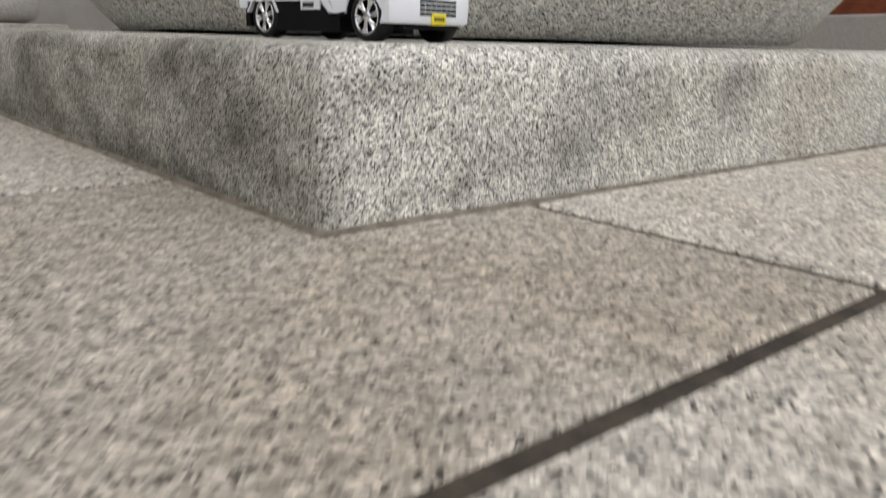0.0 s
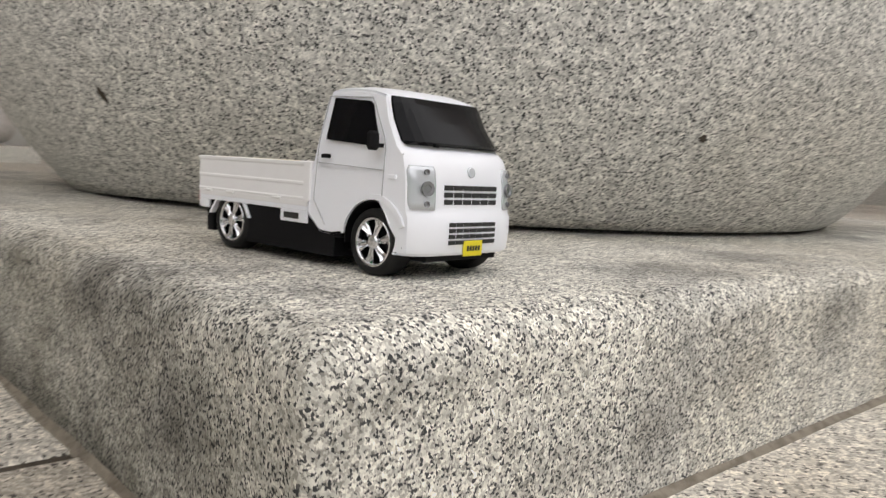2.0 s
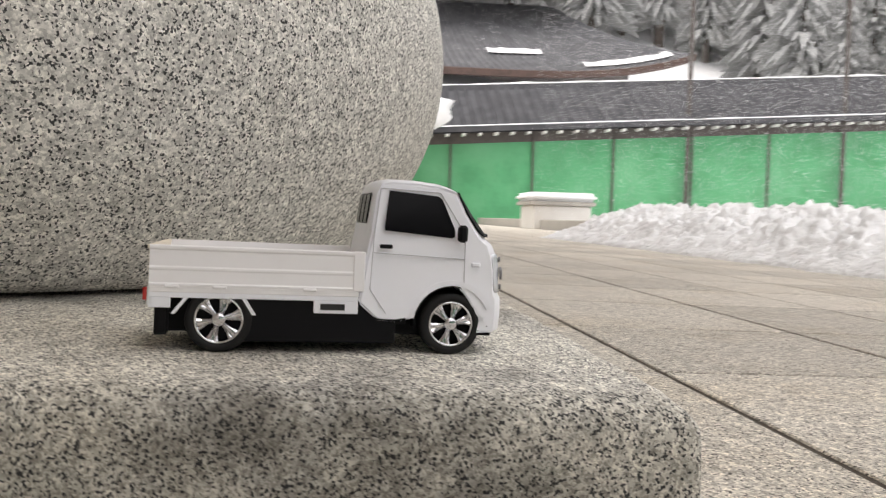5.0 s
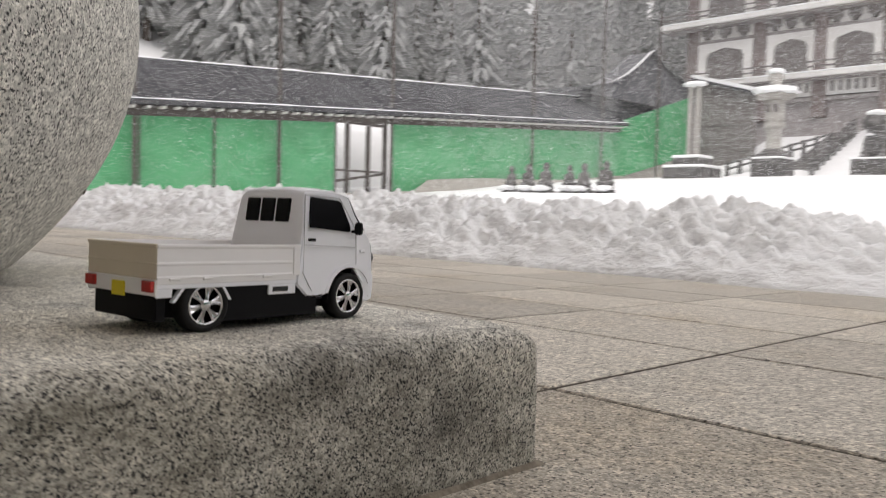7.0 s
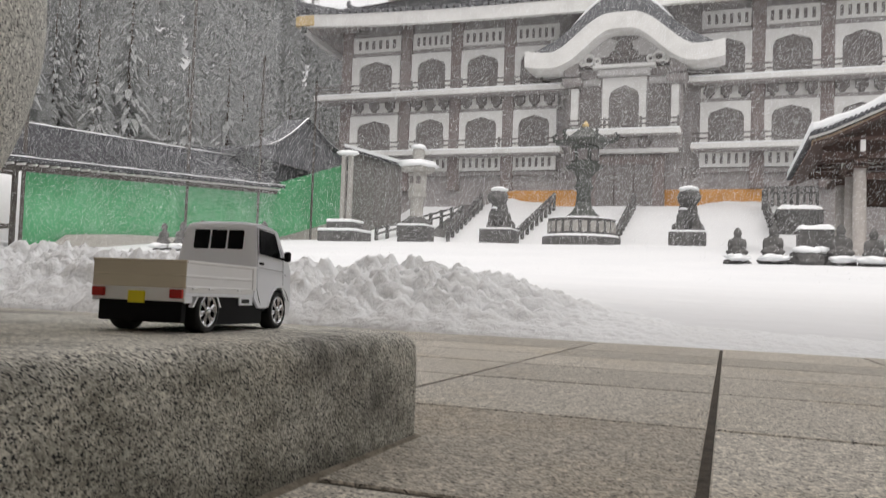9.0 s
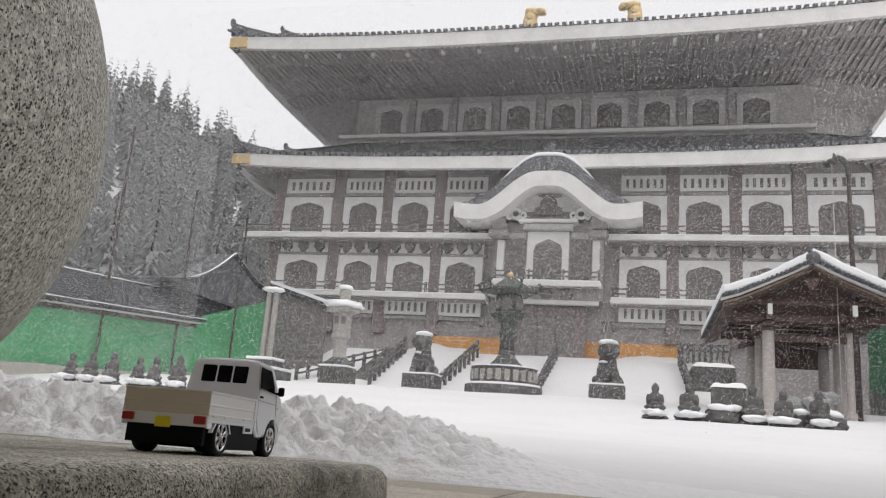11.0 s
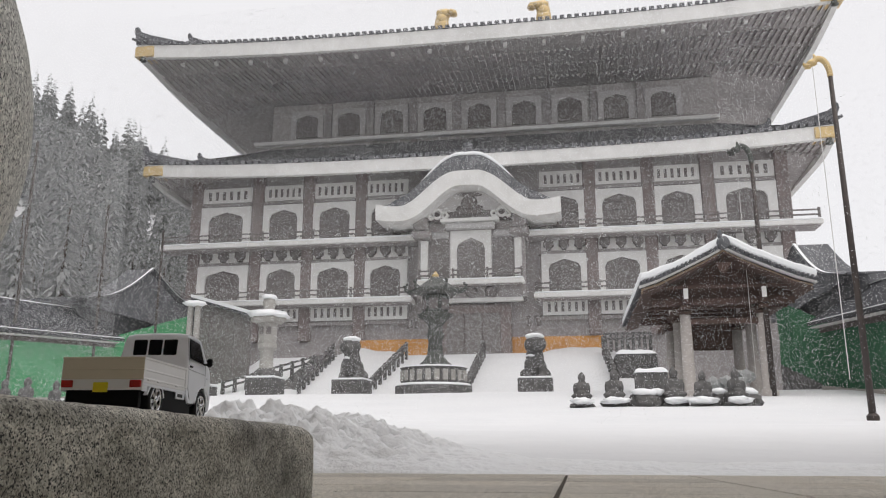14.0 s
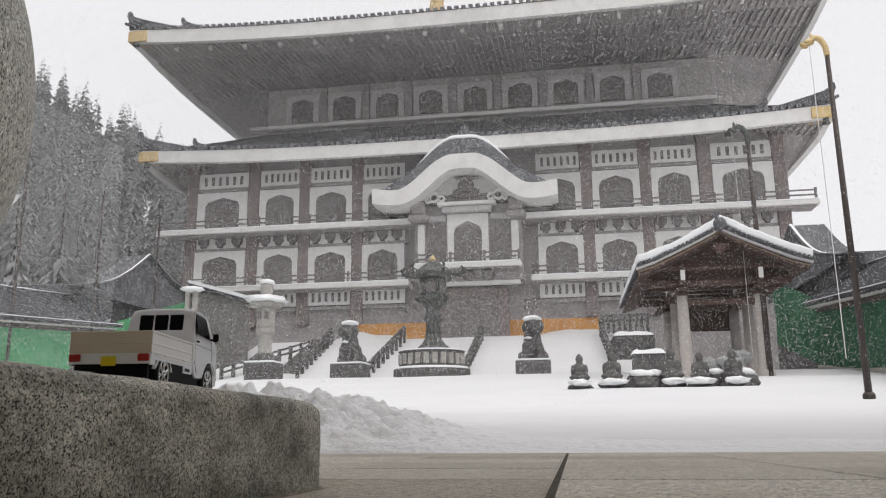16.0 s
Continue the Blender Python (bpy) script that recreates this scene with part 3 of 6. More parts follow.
ws = part("windshield", patch([(0.0190, 0.0557), (0.0172, 0.0572), (0.0105, 0.0660), (0.0048, 0.0733), (0.0026, 0.0760)], -0.95, 0.95, 0.0009, 14), M_BLACKGLASS, truck, "glossy black windshield")
for s in (-1, 1):
    win = [(-0.0312, 0.0757), (-0.0085, 0.0742), (-0.0062, 0.0728), (0.0000, 0.0590), (0.0001, 0.0556), (-0.0014, 0.0549), (-0.0330, 0.0572), (-0.0330, 0.0590)]
    bm = bmesh.new()
    a = [bm.verts.new((x, s * (half(z) + 0.0004), z)) for x, z in win]
    c = [bm.verts.new((x, s * (half(z) - 0.0008), z)) for x, z in win]
    bm.faces.new(a)
    bm.faces.new(c[::-1])
    for i in range(len(win)):
        j = (i + 1) % len(win)
        bm.faces.new((a[i], c[i], c[j], a[j]))
    part("side_window", bm, M_BLACKGLASS, truck, "glossy black side window")
    # door gap lines
    bm = bmesh.new()
    for (x0, z0), (x1, z1) in (((0.0052, 0.0345), (0.0052, 0.0540)), ((-0.0352, 0.0765), (-0.0378, 0.0560)), ((-0.0378, 0.0560), (-0.0390, 0.0300)), ((-0.0390, 0.0300), (-0.0312, 0.0190)),
                               ((-0.0378, 0.0468), (0.0052, 0.0452)), ((-0.0312, 0.0190), (-0.0230, 0.0190)), ((-0.0352, 0.0765), (-0.0070, 0.0757)), ((-0.0070, 0.0757), (0.0040, 0.0585)), ((0.0040, 0.0585), (0.0052, 0.0540))):
        d = Vector((x1 - x0, 0, z1 - z0))
        n = Vector((-d.z, 0, d.x)).normalized() * 0.00018
        q = [(x0 + n.x, z0 + n.z), (x1 + n.x, z1 + n.z), (x1 - n.x, z1 - n.z), (x0 - n.x, z0 - n.z)]
        vs = [bm.verts.new((x, s * (half(z) + 0.00022), z)) for x, z in q]
        ws2 = [bm.verts.new((x, s * (half(z) - 0.0004), z)) for x, z in q]
        bm.faces.new(vs)
        for i in range(4):
            bm.faces.new((vs[i], ws2[i], ws2[(i + 1) % 4], vs[(i + 1) % 4]))
    part("door_gap", bm, M_SEAM, truck)
    y = s * (half(0.05) + 0.0006)
    part("door_handle", boxes((-0.0352, -0.0292, min(y, y - s * 0.0014), max(y, y - s * 0.0014), 0.0489, 0.0508), bevel=0.0005), M_BLACKPLASTIC, truck, "black door handle")
    part("indicator", boxes((0.0085, 0.0128, min(s * 0.0342, s * 0.0325), max(s * 0.0342, s * 0.0325), 0.0418, 0.0438), bevel=0.0004), M_PAINT, truck)
    mir = part("mirror", boxes((0.0005, 0.0046, min(s * 0.0352, s * 0.0405), max(s * 0.0352, s * 0.0405), 0.0532, 0.0612), bevel=0.0012), M_BLACKPLASTIC, truck, "black wing mirror")
    part("mirror_arm", boxes((0.0015, 0.0035, min(s * 0.0315, s * 0.0356), max(s * 0.0315, s * 0.0356), 0.0545, 0.0562)), M_BLACKPLASTIC, mir)
    # wheel arch lip
    bm = bmesh.new()
    for k in range(13):
        a0, a1 = radians(172 - k * 11.4), radians(172 - (k + 1) * 11.4)
        q = [(r * math.cos(a), 0.0145 + r * math.sin(a)) for r, a in ((0.0182, a0), (0.0208, a0), (0.0208, a1), (0.0182, a1))]
        vs = [bm.verts.new((x, s * (half(z) + 0.0004), z)) for x, z in q]
        ws2 = [bm.verts.new((x, s * 0.0325, z)) for x, z in q]
        bm.faces.new(vs)
        for i in range(4):
            bm.faces.new((vs[i], ws2[i], ws2[(i + 1) % 4], vs[(i + 1) % 4]))
    bmesh.ops.remove_doubles(bm, verts=bm.verts, dist=1e-5)
    part("arch_lip", bm, M_PAINT, truck)
    # black sheet added to make the inside of the arch dark
    bm = bmesh.new()
    ring = []
    for k in range(17):
        a = radians(186 - k * 11.8)
        ring.append([bm.verts.new((r * math.cos(a), s * y, 0.0145 + r * math.sin(a))) for r, y in ((0.0180, 0.0120), (0.0180, 0.0331), (0.0174, 0.0331), (0.0174, 0.0120))])
    for a, c in zip(ring, ring[1:]):
        for i in range(4):
            bm.faces.new((a[i], a[(i + 1) % 4], c[(i + 1) % 4], c[i]))
    part("arch_liner", bm, M_BLACKPLASTIC, truck, "black sheet inside the wheel arch")
    # lamps at the front corners
    lamp = part("headlight", patch([(0.0263, 0.0298), (0.0257, 0.033), (0.0254, 0.041), (0.0247, 0.0458), (0.0241, 0.0478)], min(s * 0.66, s * 0.985), max(s * 0.66, s * 0.985), 0.0003, 12), M_LENS, truck, "clear plastic headlight", True)
    for z, r in ((0.0388, 0.0031), (0.0325, 0.0012), (0.0455, 0.0012)):
        p = skin(0.0257 if z < 0.045 else 0.0247, z, s * 0.80, 0.0012)
        bm = lathe([(r, -0.0006), (r, 0.0004), (r * 0.6, 0.0002), (r * 0.5, -0.0003)], 16)
        m = Matrix.Translation(p) @ Matrix.Rotation(radians(12 * s), 4, "Z") @ Matrix.Rotation(radians(86), 4, "Y")
        bmesh.ops.transform(bm, matrix=m, verts=bm.verts)
        part("bulb", bm, M_LAMPDARK, lamp, "grey lamp bowl")


def slots(z0, z1, rows_n, cols_n, w, xz):
    b = bmesh.new()
    dz = (z1 - z0) / rows_n
    for r in range(rows_n):
        for c in range(cols_n):
            y0 = -w + 2 * w * c / cols_n + 0.00035
            y1 = -w + 2 * w * (c + 1) / cols_n - 0.00035
            za, zb = z0 + r * dz + dz * 0.2, z0 + (r + 1) * dz - dz * 0.12
            x = xz + 0.0004 - 0.0012 * (max(abs(y0), abs(y1)) / 0.034) ** 2
            box(b, x - 0.0015, x, y0, y1, za, zb)
    return b


part("upper_grille", slots(0.0318, 0.0408, 3, 6, 0.0175, 0.0256), M_BARS, truck, "black slotted grille")
part("lower_grille", slots(0.0152, 0.0252, 4, 7, 0.0155, 0.0276), M_BARS, truck, "black slotted bumper grille")
bm = lathe([(0.0023, -0.0006), (0.0023, 0.0003), (0.0016, 0.0005)], 20)
bmesh.ops.transform(bm, matrix=Matrix.Translation((0.0246, 0, 0.0462)) @ Matrix.Rotation(radians(74), 4, "Y"), verts=bm.verts)
part("emblem", bm, M_LENS, truck, "round pale emblem")
plate = part("number_plate", boxes((0.0275, 0.0284, -0.0062, 0.0062, 0.0105, 0.0172), bevel=0.0003), M_YELLOW, truck, "yellow plate with dark bars")
part("plate_print", boxes(*[(0.0282, 0.02855, -0.0043 + k * 0.0018, -0.0043 + k * 0.0018 + 0.0013, 0.0128, 0.0150) for k in range(5)]), M_BARS, plate)
bm = boxes((0.0186, 0.0196, -0.017, 0.004, 0.0563, 0.0570), (0.0186, 0.0196, 0.002, 0.021, 0.0563, 0.0570), (0.0182, 0.0200, -0.0185, -0.016, 0.0558, 0.0574), bevel=0.0002)
part("wiper", bm, M_BLACKPLASTIC, truck, "black windscreen wipers")
for k in range(3):
    y0 = -0.0208 + k * 0.0142
    bm = bmesh.new()
    box(bm, -0.0003, 0.0015, y0, y0 + 0.0128, -0.0074, 0.0074, 0.0014, 3, m=Matrix.Translation((-0.0394, 0, 0.0672)) @ Matrix.Rotation(radians(7), 4, "Y"))
    part("rear_window", bm, M_BLACKGLASS, truck, "black rear window pane")
# bed
bed = part("bed_floor", boxes((-0.1345, -0.0438, -0.0338, 0.0338, 0.0262, 0.0290), bevel=0.0003), M_CREAM, truck)
for s in (-1, 1):
    q = lambda a, b: (min(s * a, s * b), max(s * a, s * b))
    prof = [(0.0318, 0.0288), (0.0341, 0.0288), (0.0342, 0.0300), (0.0337, 0.0306), (0.0337, 0.0358), (0.0340, 0.0364), (0.0340, 0.0372), (0.0337, 0.0378), (0.0337, 0.0446), (0.0343, 0.0453), (0.0344, 0.0464), (0.0341, 0.0468), (0.0318, 0.0468)]
    bm = bmesh.new()
    ends = [[bm.verts.new((x, s * y, z)) for y, z in prof] for x in (-0.1346, -0.0434)]
    for i in range(len(prof)):
        j = (i + 1) % len(prof)
        bm.faces.new((ends[0][i], ends[0][j], ends[1][j], ends[1][i]))
    bm.faces.new(ends[0])
    bm.faces.new(ends[1][::-1])
    side_ = part("bed_side", bm, M_CREAM, truck, "cream white ribbed bed side")
    part("end_post", boxes((-0.0468, -0.0416, *q(0.032, 0.0344), 0.0288, 0.0470), bevel=0.0004), M_CREAM, side_)
    part("skirt", boxes((-0.1346, -0.0440, *q(0.0322, 0.0336), 0.0240, 0.0288), (-0.1346, -0.1255, *q(0.0322, 0.0334), 0.0196, 0.0242), (-0.0640, -0.0440, *q(0.0322, 0.0334), 0.0184, 0.0242), bevel=0.0003), M_PAINT, truck)
    # black block stands in for the shaded hole in the skirt
    part("skirt_opening", boxes((-0.0610, -0.0500, *q(0.0330, 0.0337), 0.0200, 0.0228)), M_BARS, truck)
    for x0, x1 in ((-0.1245, -0.1185), (-0.0900, -0.0950)):
        bm = bmesh.new()
        d = (x1 - x0)
        vs = [(x0 - 0.0009, 0.0170), (x0 + 0.0009, 0.0170), (x1 + 0.0009, 0.0248), (x1 - 0.0009, 0.0248)]
        prism(vs, *q(0.0305, 0.0334), bm=bm)
        part("mudguard_stay", bm, M_PAINT, truck)
    for x in (-0.125, -0.105, -0.066):
        part("latch", boxes((x - 0.003, x + 0.003, *q(0.033, 0.0350), 0.0283, 0.0296), bevel=0.0003), M_CREAM, truck)
    part("tail_light", boxes((-0.1372, -0.1340, *q(0.0235, 0.0325), 0.0225, 0.0282), bevel=0.0005), M_REDLAMP, truck, "red tail light")
bm = boxes((-0.1348, -0.1330, -0.0336, 0.0336, 0.0290, 0.0465), (-0.1355, -0.1326, -0.0338, 0.0338, 0.0450, 0.0468), (-0.1352, -0.133, -0.0338, 0.0338, 0.0365, 0.0374), bevel=0.0003)
part("tailgate", bm, M_TAN, truck, "beige plastic tailgate")
part("headboard", boxes((-0.0470, -0.0452, -0.0336, 0.0336, 0.0290, 0.0440), bevel=0.0003), M_TAN, truck)
part("rear_beam", boxes((-0.1352, -0.1330, -0.0334, 0.0334, 0.0205, 0.0290), bevel=0.0004), M_CREAM, truck)
rp = part("rear_plate", boxes((-0.1362, -0.1350, -0.0055, 0.0065, 0.0188, 0.0265), bevel=0.0003), M_YELLOW, truck, "yellow rear plate")
part("chassis", boxes((-0.128, 0.0225, -0.0235, 0.0235, 0.0080, 0.0268), (-0.0945, -0.026, -0.0322, 0.0322, 0.0050, 0.0262), (-0.0298, -0.0212, -0.0325, 0.0325, 0.0140, 0.0175), bevel=0.0006), M_BLACKPLASTIC, truck, "black plastic underbody")
part("mudflap", boxes((-0.1325, -0.1270, -0.0300, 0.0300, 0.0072, 0.0240), bevel=0.0005), M_BLACKPLASTIC, truck)


def wheel(x, s):
    w = thing("wheel", "", "")
    for key in ("label", "category"):
        if key in w:
            del w[key]
    w.parent = truck
    w.location = (x, s * 0.0275, 0.0146)
    def out(bm):
        if s < 0:
            for v in bm.verts:
                v.co.y *= -1
        return bm
    tr = [(0.0098, -0.0055), (0.0120, -0.0058), (0.0140, -0.0052), (0.0146, -0.0038), (0.0146, 0.0038), (0.0141, 0.0052), (0.0126, 0.0058), (0.0108, 0.0055), (0.0104, 0.0010)]
    part("tyre", out(lathe(tr, 40, axis="y", cap=False)), M_RUBBER, w, "black rubber tyre", True)
    part("rim", out(lathe([(0.0106, 0.0044), (0.0107, 0.0055), (0.0101, 0.0058), (0.0095, 0.0052), (0.0093, 0.0020), (0.0106, 0.0020)], 40, axis="y", cap=False)), M_CHROME, w, "six-spoke chrome rim", True)
    for k in range(6):
        a = radians(60 * k + 14)
        d, n = Vector((math.cos(a), 0, math.sin(a))), Vector((-math.sin(a), 0, math.cos(a)))
        bm = bmesh.new()
        rows_ = []
        for rr, wd, yy in ((0.0020, 0.0011, 0.0052), (0.0045, 0.0013, 0.0050), (0.0072, 0.0019, 0.0047), (0.0097, 0.0030, 0.0050)):
            rows_.append([bm.verts.new(d * rr + n * wd * e + Vector((0, yy + dy, 0))) for e, dy in ((-1, -0.0022), (-1, -0.0003), (-0.6, 0.0003), (-0.2, -0.0006), (0.2, -0.0006), (0.6, 0.0003), (1, -0.0003), (1, -0.0022))])
        for p0, p1 in zip(rows_, rows_[1:]):
            for i in range(8):
                bm.faces.new((p0[i], p0[(i + 1) % 8], p1[(i + 1) % 8], p1[i]))
        bm.faces.new(rows_[0])
        bm.faces.new(rows_[-1][::-1])
        part("spoke", out(bm), M_CHROME, w)
    part("hub", out(lathe([(0.0031, 0.0030), (0.0031, 0.0056), (0.0022, 0.0061), (0.0003, 0.0062)], 18, axis="y")), M_CHROME, w, "", True)
    part("wheel_disc", out(lathe([(0.0103, -0.004), (0.0103, 0.0008), (0.0002, 0.0010)], 24, axis="y")), M_BLACKPLASTIC, w)
    return w


for x in (0, -0.105):
    for s in (-1, 1):
        wheel(x, s)
# front axle between the wheels; nose points along -y, a little towards +x
fwd = Vector((0.0112, -0.1044, -0.0021)).normalized()
left = Vector((0.0, 0.0, 1.0)).cross(fwd).normalized()
upv = fwd.cross(left)
ax = Vector((0.0868, 0.0876, 0)) + left * 0.0335
rot = Matrix((fwd, left, upv)).transposed().to_4x4()
truck.matrix_world = Matrix.Translation((ax.x, ax.y, PH + SLOPE * ax.y + 0.0002)) @ rot


# ---- the yard: snow, berm, blocks ----
def lerp_table(d, table):
    for (a, za), (b, zb) in zip(table, table[1:]):
        if d <= b:
            t = max(0, (d - a) / (b - a))
            t = t * t * (3 - 2 * t) * 0.5 + t * 0.5
            return za + (zb - za) * t
    return table[-1][1]


YARD = [(1.9, -0.06), (2.3, -0.035), (3.0, 0.0), (5, 0.05), (10, 0.2), (16, 0.35), (22, 0.52), (30, 1.26), (36, 1.85), (45, 2.65), (51, 3.02), (54, 3.15)]
CX = 7.9


def yard(x, y):
    d = -y
    z = lerp_table(d, YARD)
    if d > 54:
        u = abs(x - CX)
        ramp = min(1, (d - 54) / 10.5)
        z += 3.8 * ramp * max(0, min(1, ((21.0 if x > CX else 15.5) - u) / 2.0))
    z += 0.06 * min(1, max(0, (d - 3) / 12)) * fbm(x, y, 0.12)
    if x > 7.6 and d < 5.2:
        z = min(z, -0.16)
    if x > 32:
        z += (x - 32) * 0.05
    return z


def spaced(t, a, b, k):
    return a + (b - a) * (t ** k)


bm = grid(110, 120, lambda i, j: (lambda x, y: (x, y, yard(x, y)))(-60 + 130 * i, spaced(j, -1.93, -72, 2.2)))
tagged(obj("ground", bm, M_SNOW, smooth=True), "deep untouched snow over the temple yard", "snow ground", kind="structure")
bm = bmesh.new()
n = 24
far = [[bm.verts.new((-900 + 1800 * i / n, -1200 + 1800 * j / n, -1.2)) for j in range(n + 1)] for i in range(n + 1)]
for i in range(n):
    for j in range(n):
        bm.faces.new((far[i][j], far[i + 1][j], far[i + 1][j + 1], far[i][j + 1]))
tagged(obj("far_ground", bm, M_SNOW), "snow-covered land reaching the horizon", "snow ground", kind="structure")

BERM = [(-9, 0.012), (-0.7, 0.012), (-0.1, 0.02), (0.16, 0.045), (0.5, 0.12), (0.75, 0.17), (1.1, 0.225), (1.45, 0.19), (2.2, 0.22), (3.0, 0.24), (4.8, 0.27), (7.2, 0.29), (8.3, 0.0)]


def berm(i, j):
    x = -6 + 14.3 * i
    h = lerp_table(x, BERM)
    y = -1.9 - 1.9 * j
    prof = math.sin(min(1, j / 0.42) * math.pi / 2) ** 0.8 if j < 0.42 else 1 - 0.75 * ((j - 0.42) / 0.58) ** 1.5
    q = Vector((x, y, 0.4))
    lump = noise.fractal(q * 2.3, 0.9, 2.1, 3) * 0.045
    for sc_, am in ((4.2, 0.06), (9.0, 0.09), (19.0, 0.075), (38.0, 0.04)):
        dd = noise.voronoi(q * sc_ + Vector((3, 1, 0)), distance_metric="DISTANCE", exponent=2.5)[0]
        lump += am * 0.75 * (0.5 - 1.5 * dd[0] ** 2)
    k = min(1, h / 0.2)
    z = -0.042 + h * prof + (lump * k * min(1, j / 0.12) if j > 0 else 0)
    yy = y + (0.07 * fbm(x, 0, 2.2) + 0.03 * noise.noise(Vector((x * 12, 0, 9)))) * (1 - j) * max(k, 0.25)
    return (x, yy, z + 0.012 * min(1, j * 8) if j > 0 else -0.055)


tagged(obj("snow_berm", grid(760, 110, berm), M_BERM, smooth=True), "lumpy ploughed snow bank along the paving edge", "snow bank", kind="stuff")

blk = thing("stone_block", "white block with thick snow cap beside the paving", "block", (20, -5.2, -0.1))
part("body", boxes((-0.75, 0.75, -0.75, 0.75, 0, 0.62), bevel=0.03), M_WHITEBOX, blk)
part("slab", boxes((-0.85, 0.85, -0.85, 0.85, 0.62, 0.72), bevel=0.02), M_CONCRETE, blk)
bm = boxes((-0.88, 0.88, -0.88, 0.88, 0.71, 0.95))
bmesh.ops.bevel(bm, geom=list(bm.edges), offset=0.09, segments=3, affect="EDGES")
part("snow_cap", bm, M_SNOWCAP, blk, "", True)


# ---- great hall ----
hall = thing("temple_hall", "grand multi-storey temple hall with white plaster and dark timber", "temple", (CX, -66, 0))
CELLS = [(5.85, 9.77), (10.54, 14.68), (15.5, 19.4), (20.6, 25.45)]
BAYS = [(s * a, s * b) if s > 0 else (s * b, s * a) for s in (-1, 1) for a, b in CELLS]
part("wall", boxes((-26, 26, -24, 0, 3.0, 24.6)), M_WOOD, hall)
part("ochre_wall", boxes((-10.9, 10.4, -24, 0.12, 6.6, 8.45)), M_ORANGE, hall, "ochre plastered base wall")
for u in [-26.0, -20.0, -15.1, -10.15, 10.15, 15.1, 20.0, 26.0]:
    part("pillar", boxes((u - 0.55, u + 0.55, 0, 0.55, 8.45, 24.2), bevel=0.08), M_REDWOOD, hall, "faded red timber pillar")


def arch_pts(w, h):
    k = w * 0.345
    return [(-k, 0), (-k, h * 0.62), (-k * 0.86, h * 0.74), (-k * 0.45, h * 0.80), (0, h * 0.86), (k * 0.45, h * 0.80), (k * 0.86, h * 0.74), (k, h * 0.62), (k, 0)]


def surround(w, h, d):
    """White plaster panel with an arched opening."""
    bm = bmesh.new()
    a = arch_pts(w, h)
    outer = [(-w / 2, 0), (-w / 2, h * 0.62), (-w / 2, h), (-w * 0.2, h), (0, h), (w * 0.2, h), (w / 2, h), (w / 2, h * 0.62), (w / 2, 0)]
    for y in (0, d):
        A = [bm.verts.new((x, y, z)) for x, z in a]
        O = [bm.verts.new((x, y, z)) for x, z in outer]
        for i in range(len(a) - 1):
            bm.faces.new((A[i], O[i], O[i + 1], A[i + 1]))
        if y == 0:
            A0, O0 = A, O
    for i in range(len(a) - 1):
        bm.faces.new((A0[i], A0[i + 1], A[i + 1], A[i]))
        bm.faces.new((O0[i], O0[i + 1], O[i + 1], O[i]))
    return bm


def shutter(w, h):
    bm = prism([(x * 0.99, z) for x, z in arch_pts(w, h)], 0, 0.12)
    return bm


def vent(w, h, nslots):
    bm = boxes((-w / 2, w / 2, 0, 0.12, 0, h))
    s = [boxes((x - w * 0.03, x + w * 0.03, 0.10, 0.16, h * 0.2, h * 0.76)) for x in (-w * 0.36 + w * 0.72 * k / (nslots - 1) for k in range(nslots))]
    return bm, s


def window(u, z, w, h, y=0.25, material=None):
    win = part("window", surround(w, h, 0.28), material or M_PLASTER, hall)
    win.location = (u, y, z)
    part("shutter", shutter(w, h), M_SHUTTER, win, "dark wooden shutter")
    for x in (-w * 0.155, 0, w * 0.155):
        part("shutter_bar", boxes((x - 0.05, x + 0.05, 0.11, 0.18, 0, h * 0.74)), M_SHUTTER, win)
    for k in (0.18, 0.45, 0.66):
        part("shutter_bar", boxes((-w * 0.3, w * 0.3, 0.11, 0.17, h * k, h * k + 0.09)), M_SHUTTER, win)
    return win


for a, b in BAYS:
    u, w = (a + b) / 2, b - a
    window(u, 12.2, w, 3.25)
    window(u, 17.6, w, 3.45)
    for z, h, n in ((21.5, 1.42, 6), (10.2, 1.42, 6)):
        bm, s = vent(w, h, n)
        v = part("vent_panel", bm, M_PLASTER, hall)
        v.location = (u, 0.25, z)
        for q in s:
            part("slot", q, M_SHUTTER, v)
    bk = part("frieze", boxes((a, b, 0.1, 0.3, 15.75, 17.0)), M_PLASTER, hall)
    for k in range(3):
        x = a + w * (k + 0.5) / 3
        bm = prism([(x - 0.18, 15.8), (x + 0.18, 15.8), (x + 0.24, 16.0), (x + 0.44, 16.15), (x + 0.44, 16.7), (x - 0.44, 16.7), (x - 0.44, 16.15), (x - 0.24, 16.0)], 0.28, 0.75)
        part("bracket", bm, M_SHUTTER, bk)
    for z in (15.47, 21.15, 9.8):
        part("beam", boxes((a - 0.3, b + 0.3, 0.05, 0.4, z, z + 0.28)), M_WOOD, hall)


